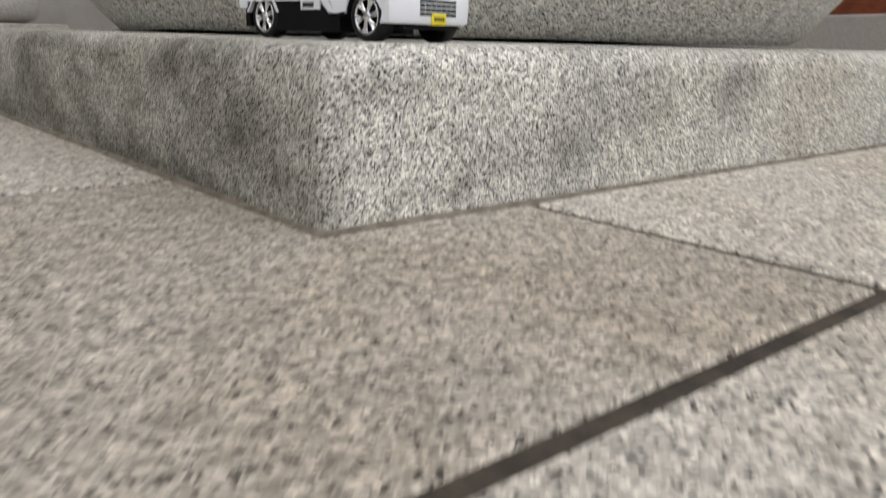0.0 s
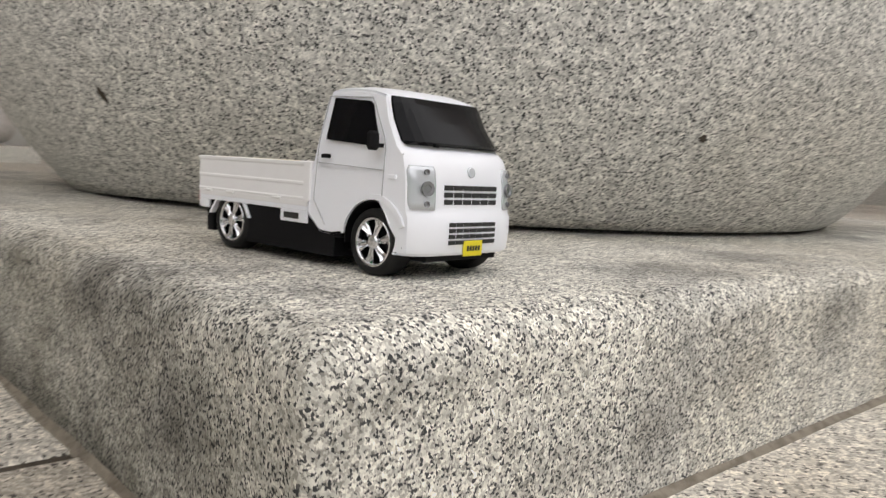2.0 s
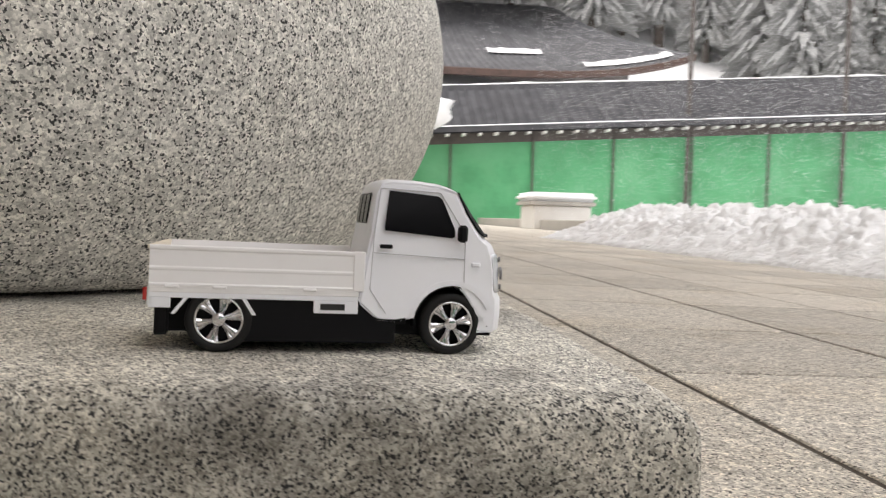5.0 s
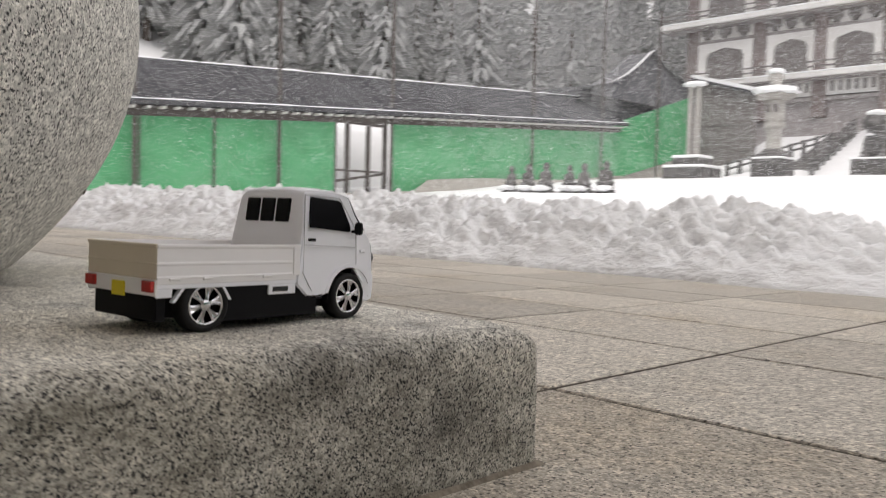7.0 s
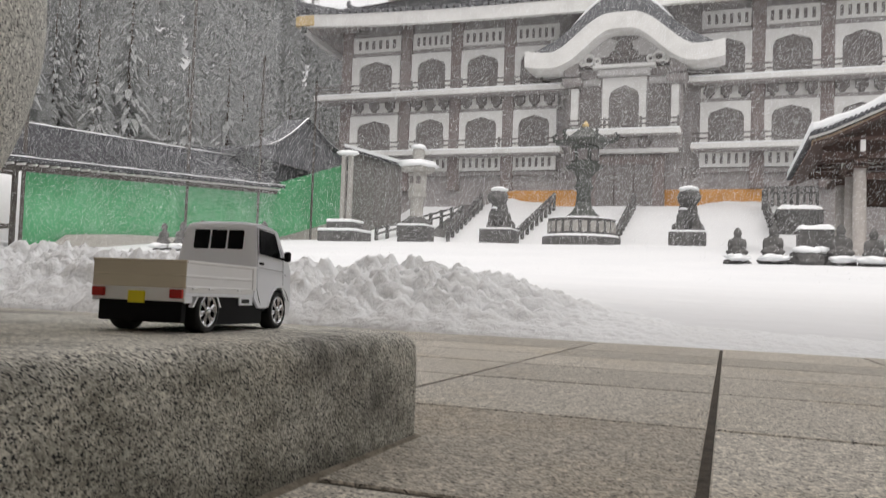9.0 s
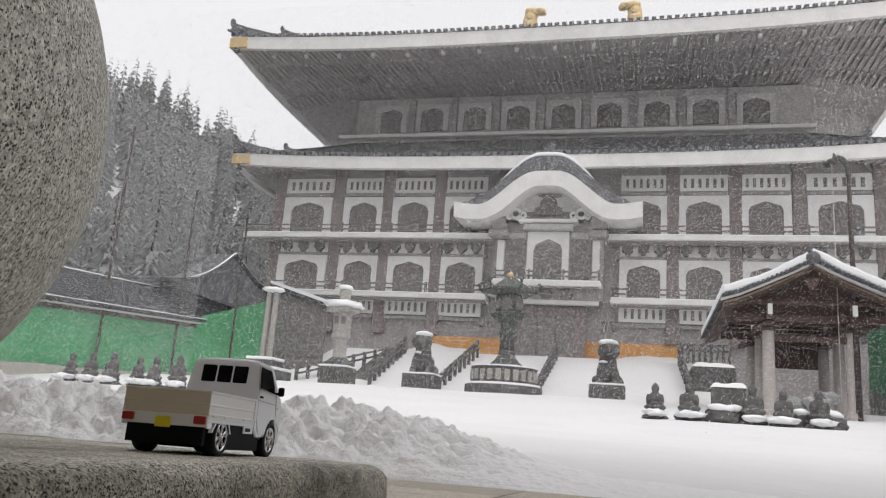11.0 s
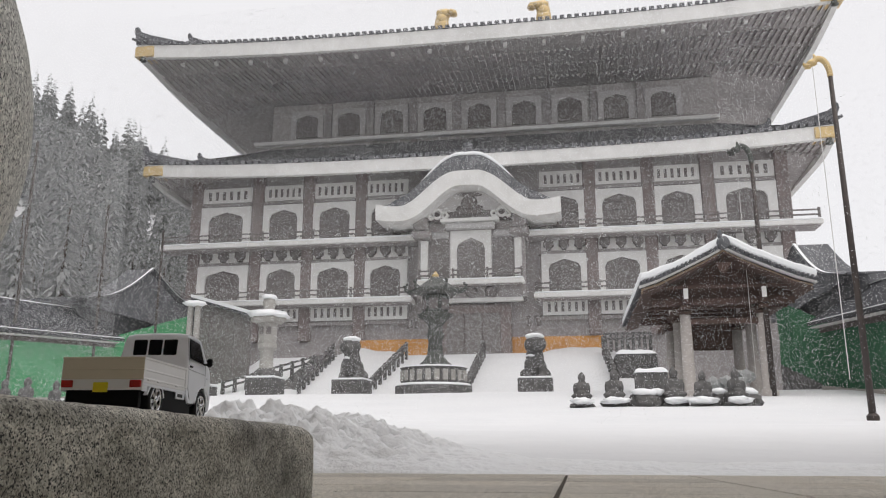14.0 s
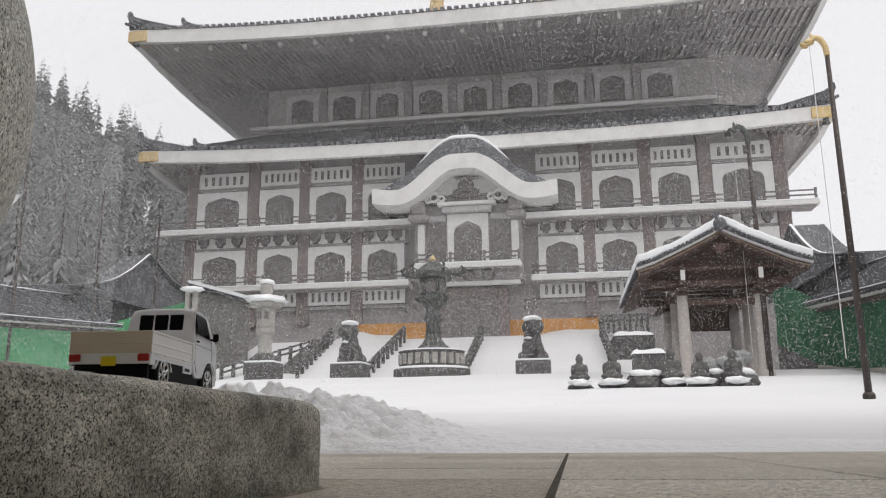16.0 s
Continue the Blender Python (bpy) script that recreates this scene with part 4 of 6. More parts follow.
def balcony(u0, u1, y1, z, rail=True):
    led = part("ledge", boxes((u0, u1, -0.1, y1, z, z + 0.38), bevel=0.05), M_PLASTER, hall, "white ledge under snow")
    part("snow_cap", boxes((u0 + 0.05, u1 - 0.05, 0.6, y1 + 0.04, z + 0.36, z + 0.5), bevel=0.06), M_SNOWCAP, led)
    part("soffit", boxes((u0 + 0.2, u1 - 0.2, 0, y1 - 0.2, z - 0.12, z)), M_WOOD, led)
    if rail:
        r = part("railing", boxes((u0 + 0.1, u1 - 0.1, y1 - 0.35, y1 - 0.22, z + 0.78, z + 0.9), (u0 + 0.1, u1 - 0.1, y1 - 0.33, y1 - 0.24, z + 1.18, z + 1.3)), M_SHUTTER, led, "dark timber railing")
        n = int((u1 - u0) / 2.4)
        for k in range(n + 1):
            x = u0 + 0.2 + (u1 - u0 - 0.4) * k / n
            part("post", boxes((x - 0.09, x + 0.09, y1 - 0.38, y1 - 0.2, z + 0.38, z + 1.42)), M_SHUTTER, led)


balcony(-28.4, -4.6, 2.0, 16.8)
balcony(4.4, 28.6, 2.0, 16.8)
balcony(-26.4, -5.2, 1.8, 11.5)
balcony(5.2, 26.4, 1.8, 11.5)


def lift(u, w, k):
    return k * (abs(u) / w) ** 2.9


def eave(u_half, y_front, y_back, z, band, k, name, tile_gap, rise, inner):
    """A wide eave: white fascia along front and sides, soffit, tile ends and roof; the corners curve up."""
    e = part(name, grid(48, 8, lambda i, j: (lambda u: (u, y_front - 0.3 - (y_front - 0.3 - y_back) * j, z + 0.1 + rise * min(1, j / inner) * min(1, (u_half - abs(u)) / 6.5) + lift(u, u_half, k) * (1 - j) ** 2))(-u_half + 0.3 + 2 * (u_half - 0.3) * i)), M_SOFFIT, hall, "timber soffit paled for haze")
    bm = bmesh.new()
    N = 48
    ring = []
    for i in range(N + 1):
        u = -u_half + 2 * u_half * i / N
        up = lift(u, u_half, k)
        ring.append([bm.verts.new((u, y, zz + up)) for y, zz in ((y_front - 0.5, z), (y_front, z), (y_front + 0.1, z + band), (y_front - 0.5, z + band))])
    for a, b in zip(ring, ring[1:]):
        for q in range(4):
            bm.faces.new((a[q], a[(q + 1) % 4], b[(q + 1) % 4], b[q]))
    part("fascia", bm, M_PLASTER, e, "thick white fascia board")
    depth = (y_front - 0.3 - y_back) * inner
    bm = bmesh.new()
    for i in range(int(2 * u_half / 0.55)):
        u = -u_half + 0.6 + 0.55 * i
        for q in range(4):
            a, b = q / 4, (q + 0.82) / 4
            vs = [bm.verts.new((u + w, y_front - 0.35 - depth * t, z + 0.1 + rise * t * min(1, (u_half - abs(u)) / 6.5) + lift(u, u_half, k) * (1 - t * inner) ** 2 - h)) for t in (a, b) for w, h in ((-0.11, 0), (-0.11, 0.15 + 0.06 * (q % 2)), (0.11, 0.15 + 0.06 * (q % 2)), (0.11, 0))]
            for f in ((0, 1, 5, 4), (1, 2, 6, 5), (2, 3, 7, 6), (0, 3, 2, 1), (4, 5, 6, 7)):
                bm.faces.new([vs[c] for c in f])
    part("rafter_trim", bm, M_SOFFIT, e, "close rows of dark rafters and brackets")["kind"] = "stuff"
    for s in (-1, 1):
        bm = bmesh.new()
        ring = []
        for i in range(21):
            y = y_front + (y_back - y_front) * i / 20
            up = lift(u_half, u_half, k) * max(0, 1 - i / 9) ** 3
            ring.append([bm.verts.new((s * x, y, zz + up)) for x, zz in ((u_half - 0.5, z), (u_half, z), (u_half + 0.1, z + band), (u_half - 0.5, z + band))])
        for a, b in zip(ring, ring[1:]):
            for q in range(4):
                bm.faces.new((a[q], a[(q + 1) % 4], b[(q + 1) % 4], b[q]))
        part("side_fascia", bm, M_PLASTER, e)
        up = lift(u_half, u_half, k)
        part("corner_cap", boxes((min(s * (u_half - 1.6), s * (u_half + 0.25)), max(s * (u_half - 1.6), s * (u_half + 0.25)), y_front - 1.4, y_front + 0.2, z + up * 0.86 + 0.08, z + up * 0.86 + band - 0.06), bevel=0.05), M_GOLD, e, "gilt corner cap")
    bm = bmesh.new()
    n = int(2 * u_half / tile_gap)
    for i in range(n + 1):
        u = -u_half + 2 * u_half * i / n
        up = lift(u, u_half, k)
        box(bm, u - tile_gap * 0.3, u + tile_gap * 0.3, y_front - 1.5, y_front + 0.2, z + band + up, z + band + up + tile_gap * 0.55)
    t = part("tile_trim", bm, M_TILE, e)
    t["kind"] = "stuff"
    return e


def roof_sheet(u0, y0, z0, u1, y1, z1, k, parent, snow=False):
    def f(i, j):
        h = u0 + (u1 - u0) * j
        u = -h + 2 * h * i
        t = j
        z = z0 + (z1 - z0) * (t * 0.8 + 0.2 * t * t) + lift(u, max(h, 0.1), k) * (1 - t) ** 2
        return (u, y0 + (y1 - y0) * t, z)
    return part("roof", grid(40, 10, f), M_TILE, parent, "grey tiled roof slope")


low = eave(29.5, 3.7, -10, 22.6, 1.08, 0.75, "lower_eave", 0.62, 1.4, 0.26)
roof_sheet(29.5, 3.8, 23.78, 23.6, -10, 30.6, 0.75, hall)
for s in (-1, 1):
    def side_roof(i, j, s=s):
        return (s * (29.5 - 5.9 * j), 3.8 - 27.6 * i - (13.8 * j if i < 0.5 else -0.0 * j) * (1 - 2 * i if i < 0.5 else 0), 23.78 + 6.8 * j + 0.75 * (1 - j) ** 2 * max(0, 1 - i * 4) ** 3)
    part("side_roof", grid(20, 8, side_roof), M_TILE, hall)
    # upswept corner ridges
    for z0, u0, y0 in ((24.72, 29.3, 3.8), (36.25, 30.6, 4.9)):
        for back, size in ((0, 1.0), (4.9, 0.72)):
            outline = [(-0.1, -0.6), (-0.35, 0.35), (-0.62, 1.0), (-0.55, 1.42), (-0.3, 1.5), (-0.2, 1.15), (0.25, 0.86), (1.3, 0.62), (2.8, 0.36), (4.4, 0.1), (4.4, -0.6)]
            bm = bmesh.new()
            zb = z0 - back * 0.07
            a = [[bm.verts.new((s * (u0 - back - p * size), y0 - back * 0.12 - max(0, p) * 0.3 + w, zb + h * size * (1 if h > 0 else 0.5))) for p, h in outline] for w in (-0.2, 0.2)]
            bm.faces.new(a[0])
            bm.faces.new(a[1][::-1])
            for i in range(len(outline)):
                k2 = (i + 1) % len(outline)
                bm.faces.new((a[0][i], a[0][k2], a[1][k2], a[1][i]))
            part("corner_ridge", bm, M_TILE, hall, "upswept tiled corner ridge")
        bm = bmesh.new()
        for q in range(3):
            box(bm, -0.55, 0.55, -0.12, 0.12, -0.1, 0.14, 0.04, m=Matrix.Translation((s * (u0 + 0.25 - 0.4 * q), y0 + 0.2, z0 + 0.05 + 0.12 * q)) @ Matrix.Rotation(radians(-s * 24), 4, "Y"))
        part("corner_tile", bm, M_TILE, hall, "pointed corner tiles")
        bell = lathe([(0.05, 0.1), (0.2, 0.0), (0.26, -0.5), (0.32, -0.62)], 10, (s * (u0 - 0.3), y0 - 0.2, z0 - 1.25))
        part("corner_bell", bell, M_BRONZE, hall, "small bronze bell under the eave corner", True)

# fourth storey, set back
part("upper_wall", boxes((-23.2, 23.2, -24, -10, 28, 35.6)), M_SOFFIT, hall)
for k in range(9):
    u = -18.2 + 37.4 * k / 8
    w = window(u, 32.0, 3.6, 3.0, material=M_PLASTERSHADE)
    w.location = (u, -9.9, 31.7)
    if k < 8:
        part("pillar", boxes((u + 1.95, u + 2.6, -10, -9.6, 30, 35.4)), M_WOOD, hall)
led = part("upper_rail", boxes((-23.4, 24.8, -9.6, -8.9, 30.75, 31.12), bevel=0.04), M_PLASTER, hall, "long white snow-covered rail")
up = eave(30.8, 4.8, -36, 33.8, 1.2, 0.95, "upper_eave", 0.62, 1.9, 0.36)
for k in range(17):
    u = -27 + 54 * k / 16
    part("purlin_end", boxes((u - 0.15, u + 0.15, 3.2, 3.6, 33.62 + lift(u, 30.8, 0.95), 33.98 + lift(u, 30.8, 0.95))), M_PLASTER, up, "small white painted purlin end")
roof_sheet(30.8, 4.9, 35.1, 17, -19, 47.0, 0.95, hall)
part("ridge", boxes((-17, 17, -20.5, -18.5, 46.4, 48.0), bevel=0.2), M_TILE, hall)
for u, f in ((-6.35, 1), (6.05, -1)):
    bm = bmesh.new()
    for c, r in (((0, 49.2), (0.95, 1.3)), ((0.05, 50.1), (0.85, 1.0)), ((0.25, 50.8), (0.95, 0.7)), ((0.95, 50.9), (0.9, 0.45)), ((1.45, 50.65), (0.5, 0.35))):
        blob(bm, (u + f * c[0], -19.5, c[1]), (r[0], 0.6, r[1]), 2, 0.2, c[1])
    part("ridge_ornament", bm, M_GOLD, hall, "gilt ridge ornament", True)

# porch with its curved gable
PY = 4.5


def kara(u):
    a = abs(u)
    t = min(1, max(0, (a - 0.7) / 4.9))
    return 18.45 + 2.85 * (1 - t * t * (3 - 2 * t)) + 0.3 * max(0, (a - 6.0) / 1.9) ** 2


bm = bmesh.new()
ring = []
for i in range(49):
    u = -7.7 + 15.4 * i / 48
    z = kara(u)
    th = 1.15 * math.sqrt(1 + ((kara(u + 0.1) - kara(u - 0.1)) / 0.2) ** 2)
    ring.append([bm.verts.new((u, y, zz)) for y, zz in ((PY - 0.5, z - th * 0.62), (PY + 0.3, z - th * 0.6), (PY + 0.4, z + th * 0.5), (-0.1, z + th * 0.5), (-0.1, z - th * 0.5))])
for a, b in zip(ring, ring[1:]):
    for q in range(5):
        bm.faces.new((a[q], a[(q + 1) % 5], b[(q + 1) % 5], b[q]))
bm.faces.new(ring[0])
bm.faces.new(ring[-1][::-1])
part("curved_gable", bm, M_PLASTER, hall, "wave-curved white porch gable")
bm = bmesh.new()
ring = []
for i in range(25):
    u = -6.9 + 13.8 * i / 24
    z = kara(u) + 0.62
    th = 2.35 * (1 - (abs(u) / 6.95) ** 4)
    ring.append([bm.verts.new((u, y, zz)) for y, zz in ((PY + 0.2, z), (PY + 0.05, z + th * 0.6), (0, z + th * 0.6), (0, z))])
for a, b in zip(ring, ring[1:]):
    for q in range(4):
        bm.faces.new((a[q], a[(q + 1) % 4], b[(q + 1) % 4], b[q]))
part("gable_roof", bm, M_TILE, hall, "dark tiled porch roof")
bm = bmesh.new()
ring = []
for i in range(25):
    u = -4.0 + 8.0 * i / 24
    z = kara(u) + 0.62 + 1.457 * (1 - (abs(u) / 6.95) ** 4) - 0.05
    h = (0.32 + 0.1 * noise.noise(Vector((u, 4, 0)))) * (1 - (abs(u) / 4.05) ** 4)
    ring.append([bm.verts.new((u, y, zz)) for y, zz in ((PY + 0.1, z), (PY, z + h), (0, z + h), (0, z))])
for a, b in zip(ring, ring[1:]):
    for q in range(4):
        bm.faces.new((a[q], a[(q + 1) % 4], b[(q + 1) % 4], b[q]))
part("gable_snow", bm, M_SNOWCAP, hall, "", True)
bm = boxes((-0.4, 0.4, PY - 1.3, PY - 0.7, 23.3, 24.4))
blob(bm, (0, PY - 0.9, 24.5), (0.5, 0.3, 0.35), 2, 0.4, 1)
blob(bm, (-0.9, PY - 0.9, 24.0), (0.5, 0.3, 0.2), 2, 0.4, 2)
blob(bm, (0.9, PY - 0.9, 24.0), (0.5, 0.3, 0.2), 2, 0.4, 3)
part("gable_ornament", bm, M_TILE, hall, "dark roof-end ornament")
part("tympanum", prism([(-3.9, 18.95), (-3.4, 20.0), (-2.6, 20.7), (-1.4, 21.0), (0, 21.1), (1.4, 21.0), (2.6, 20.7), (3.4, 20.0), (3.9, 18.95)], 2.6, 2.8), M_PLASTERSHADE, hall, "pale carved gable panel")
bm = bmesh.new()
for c, r in (((0, 2.85, 19.6), (0.75, 0.2, 0.6)), ((0, 2.85, 20.35), (1.0, 0.2, 0.22)), ((0, 2.85, 18.85), (1.5, 0.2, 0.22)), ((-0.75, 2.85, 19.1), (0.4, 0.2, 0.3)), ((0.75, 2.85, 19.1), (0.4, 0.2, 0.3)), ((0, 2.9, 19.95), (0.5, 0.2, 0.35))):
    blob(bm, c, r, 2, 0.4, c[0] + c[2])
part("carving", bm, M_SHUTTER, hall, "dark timber carving", True)
for s in (-1, 1):
    for r, c, zc in ((0.42, 2.75, 18.75), (0.26, 2.1, 18.6), (0.2, 3.3, 18.5)):
        bm = lathe([(r - 0.13, 0), (r - 0.13, 0.3), (r + 0.06, 0.3), (r + 0.06, 0)], 20, (s * c, 2.75, zc), axis="y", cap=False)
        part("scroll", bm, M_PLASTER, hall, "pale carved scroll", True)
part("lintel", boxes((-2.5, 2.5, 2.2, 3.05, 18.0, 18.3), bevel=0.05), M_PLASTER, hall)
part("lintel", boxes((-2.1, 2.1, 2.1, 2.8, 17.45, 17.95), bevel=0.05), M_PLASTERSHADE, hall)
part("porch_wall", boxes((-4.6, 4.6, 0, 2.0, 11.6, 18.2)), M_WOOD, hall)
part("gable_beam", boxes((-4.1, 4.1, 1.9, 2.7, 18.25, 18.98), bevel=0.05), M_SHUTTER, hall, "dark timber beam under the gable")
part("porch_panel", surround(3.5, 4.4, 0.2), M_PLASTER, hall, "white plaster panel round the arched opening").location = (0, 1.95, 13.0)
for s in (-1, 1):
    q = lambda a, b: (min(s * a, s * b), max(s * a, s * b))
    part("porch_pillar", boxes((*q(3.7, 4.3), 1.8, 2.35, 13.3, 16.6), bevel=0.05), M_PLASTER, hall, "white pillar strip")
    part("porch_shutter", boxes((*q(1.9, 3.55), 1.9, 2.12, 13.1, 16.7), bevel=0.04), M_SHUTTER, hall)
    part("porch_arch", boxes((*q(1.9, 3.6), 1.9, 2.2, 16.8, 17.4), bevel=0.15), M_PLASTERSHADE, hall)
    part("capital", boxes((*q(3.3, 5.0), 1.4, 3.1, 16.75, 17.35), bevel=0.15), M_WOOD, hall)
    part("capital", boxes((*q(3.6, 4.8), 1.6, 3.3, 17.4, 18.5), bevel=0.2), M_WOOD, hall)
part("porch_shutter", prism([(x, z + 13.0) for x, z in arch_pts(4.1, 4.1)], 2.0, 2.1), M_SHUTTER, hall, "tall arched dark shutter")
balcony(-4.5, 4.5, 3.0, 12.6)
for k in range(-1, 2):
    bm = bmesh.new()
    blob(bm, (k * 1.7, 2.2, 12.05), (0.55, 0.4, 0.5), 2, 0.2, k)
    part("boss", bm, M_SHUTTER, hall, "dark carved bracket boss", True)
part("porch_frieze", boxes((-4.3, 4.3, 1.2, 1.9, 11.3, 12.75)), M_PLASTER, hall)
part("doorway", boxes((-3.2, 3.2, 0.1, 1.0, 6.6, 11.2), bevel=0.05), M_REDWOOD, hall, "dark brown entrance surround")
for u in (-2.3, -0.75, 0.8):
    part("entrance_door", boxes((u, u + 1.45, 0.95, 1.15, 6.7, 10.4), bevel=0.03), M_SHUTTER, hall)
for s in (-1, 1):
    for k in (0.85, 1.55):
        u = s * (3.9 + k)
        lan = part("hanging_lamp", lathe([(0.05, 0.9), (0.3, 0.8), (0.22, 0.7), (0.25, 0.1), (0.12, 0.0)], 8, (u, 1.2, 9.2)), M_SHUTTER, hall, "small hanging lantern")

# stair rails up the snow bank and the retaining walls beside it
RAILS = (((13.95, -54.2, 3.15), (13.25, -63.2, 6.75)), ((7.0, -54.2, 3.15), (6.8, -63.2, 6.75)), ((19.2, -54.2, 3.15), (19.5, -63.2, 6.75)),
         ((25.0, -54.2, 3.1), (19.6, -58.5, 5.3)), ((-3.2, -54.2, 3.15), (-2.7, -63.2, 6.9)), ((-2.9, -63.4, 7.2), (-6.4, -63.4, 7.2)))
for p0, p1 in RAILS:
    rail = thing("stair_rail", "dark stone stair balustrade rising through snow", "railing", (0, 0, 0), "stair rails")
    p0, p1 = Vector(p0), Vector(p1)
    side = Vector((-(p1 - p0).y, (p1 - p0).x, 0)).normalized() * 0.1
    n = 8
    for k in range(n + 1):
        a = p0.lerp(p1, k / n)
        part("baluster", boxes((a.x - 0.12, a.x + 0.12, a.y - 0.12, a.y + 0.12, a.z - 0.4, a.z + 1.15), bevel=0.03), M_DARKSTONE, rail)
        if k == n:
            continue
        b = p0.lerp(p1, (k + 1) / n)
        for dz in (0.55, 0.95):
            bm = bmesh.new()
            v = [bm.verts.new(p + Vector((0, 0, dz))) for p in (a - side, a + side, b + side, b - side)]
            w = [bm.verts.new(q.co + Vector((0, 0, 0.16))) for q in v]
            bm.faces.new(v[::-1])
            bm.faces.new(w)
            for i in range(4):
                bm.faces.new((v[i], v[(i + 1) % 4], w[(i + 1) % 4], w[i]))
            part("handrail", bm, M_DARKSTONE, rail)
for u0, u1, h in ((-13.0, -4.2, 0.95), (4.6, 14.0, 1.1)):
    bm = grid(40, 10, lambda i, j: (lambda u: (CX + u, -65.8 + 6.5 * j, 6.75 - 2.3 * j + h * math.sin(math.pi * i) ** 0.7 * (0.75 + 0.5 * noise.noise(Vector((u * 0.45, 2, 0)))) * max(0, 1 - j * 1.15) ** 0.8))(u0 + (u1 - u0) * i))
    tagged(obj("snow_mound", bm, M_SNOW, smooth=True), "drifted snow heaped against the ochre base wall", "snow", kind="stuff")
def ramp_wall(x0, x1, z0, z1):
    bm = prism([(-55.2, 2.6), (-55.2, z0), (-64, z1), (-65.9, z1), (-65.9, 2.6)], x0, x1)
    for v in bm.verts:
        v.co = Vector((v.co.y, v.co.x, v.co.z))
    tagged(obj("retaining_wall", bm, M_DARKSTONE), "dark stone retaining wall beside the stairs", "wall", kind="structure")


ramp_wall(19.7, 21.4, 3.6, 7.0)
tagged(obj("retaining_wall", boxes((-6.2, -3.35, -65.9, -57, 2.6, 6.0), bevel=0.05), M_DARKSTONE), "dark stone retaining wall beside the stairs", "wall", kind="structure")


# ---- corridors with green netting ----
def corridor(x, s, label):
    """A roofed corridor along y; s is the side on which the yard lies."""
    c = thing("roofed_corridor", label, "corridor", (x, 0, 0), "roofed corridors")
    zb = lambda y: 0.0 + 0.062 * max(0, -y - 4)
    ze = lambda y: 3.22 - 0.07 * y
    y0, y1 = 9.0, -47.5
    def sheet(f0, f1, n=40, m=3):
        return grid(n, m, lambda i, j: (lambda y: tuple(Vector(f0(y)) * (1 - j) + Vector(f1(y)) * j))(y0 + (y1 - y0) * i))
    part("roof", sheet(lambda y: (s * 0.9, y, ze(y)), lambda y: (-s * 2.2, y, ze(y) + 1.95)), M_CTILE, c, "grey tiled pent roof dusted with snow")
    bm = bmesh.new()
    for k in range(int((y0 - y1) / 0.42)):
        y = y0 - k * 0.42
        v = []
        for dx, z in ((s * 0.95, ze(y)), (-s * 2.2, ze(y) + 1.95)):
            for dy, dz in ((-0.09, 0.0), (0, 0.13), (0.09, 0.0)):
                v.append(bm.verts.new((dx, y + dy, z + dz)))
        bm.faces.new((v[0], v[1], v[4], v[3]))
        bm.faces.new((v[1], v[2], v[5], v[4]))
    r = part("tiling", bm, M_CTILE, c)
    r["kind"] = "stuff"
    part("back_roof", sheet(lambda y: (-s * 2.2, y, ze(y) + 1.95), lambda y: (-s * 5, y, ze(y))), M_CTILE, c)
    bm = sheet(lambda y: (s * 0.95, y, ze(y) - 0.16), lambda y: (s * 0.95, y, ze(y) + 0.05), 40, 1)
    part("eave_board", bm, M_CTILE, c)
    for nm, dx, dz, w in (("eave_snow", s * 0.9, 0.05, 0.06), ("ridge_snow", -s * 2.2, 2.0, 0.15)):
        bm = bmesh.new()
        prev = None
        for k in range(90):
            y = y0 + (y1 - y0) * k / 89
            hh = w * (0.75 + 0.5 * noise.noise(Vector((y * 0.8, s, dz))))
            q = [bm.verts.new((dx + a, y, ze(y) + dz + b)) for a, b in ((-w, 0), (-w * 0.7, hh), (w * 0.7, hh), (w, 0))]
            if prev:
                for i in range(3):
                    bm.faces.new((prev[i], prev[i + 1], q[i + 1], q[i]))
            prev = q
        part(nm, bm, M_SNOWCAP, c)
    part("ridge_tiles", sheet(lambda y: (-s * 1.95, y, ze(y) + 1.72), lambda y: (-s * 2.05, y, ze(y) + 2.05), 30, 1), M_CTILE, c)
    bm = bmesh.new()
    for k in range(int((y0 - y1) / 0.62)):
        y = y0 - 0.62 * k
        box(bm, min(s * 0.5, s * 0.97), max(s * 0.5, s * 0.97), y - 0.05, y + 0.05, ze(y) - 0.3, ze(y) - 0.21)
    e = part("rafter_trim", bm, M_PLASTER, c, "row of white painted rafter ends")
    e["kind"] = "stuff"
    part("soffit_beam", sheet(lambda y: (s * 0.3, y, ze(y) - 0.55), lambda y: (s * 0.35, y, ze(y) - 0.15), 30, 1), M_POST, c)
    for ya, yb in ((9, -20), (-31, -47.5)):
        part("back_wall", grid(20, 1, lambda i, j: (lambda y: (-s * 4.4, y, zb(y) - 2 if j == 0 else ze(y)))(ya + (yb - ya) * i)), M_GWALL, c)
    # netting in stretches, with an opening
    def net(ya, yb):
        def f(i, j):
            y = ya + (yb - ya) * i
            z = zb(y) - 0.3 + (ze(y) - 0.35 - zb(y) + 0.3) * j
            return (0.25 * s + 0.06 * fbm(y, z * 0.5, 0.9), y, z)
        part("netting", grid(int(abs(yb - ya) * 2), 6, f), M_NET if s < 0 else M_NETSHADE, c, "translucent green safety netting", True)
    for k in range(9):
        y = 6.0 - 3.2 * k
        if not -26.2 < y < -22.7:
            part("net_post", boxes((s * 0.32, s * 0.38, y - 0.035, y + 0.035, zb(y) - 0.2, ze(y) - 0.35)), M_POST, c)
    net(8.5, -22.7)
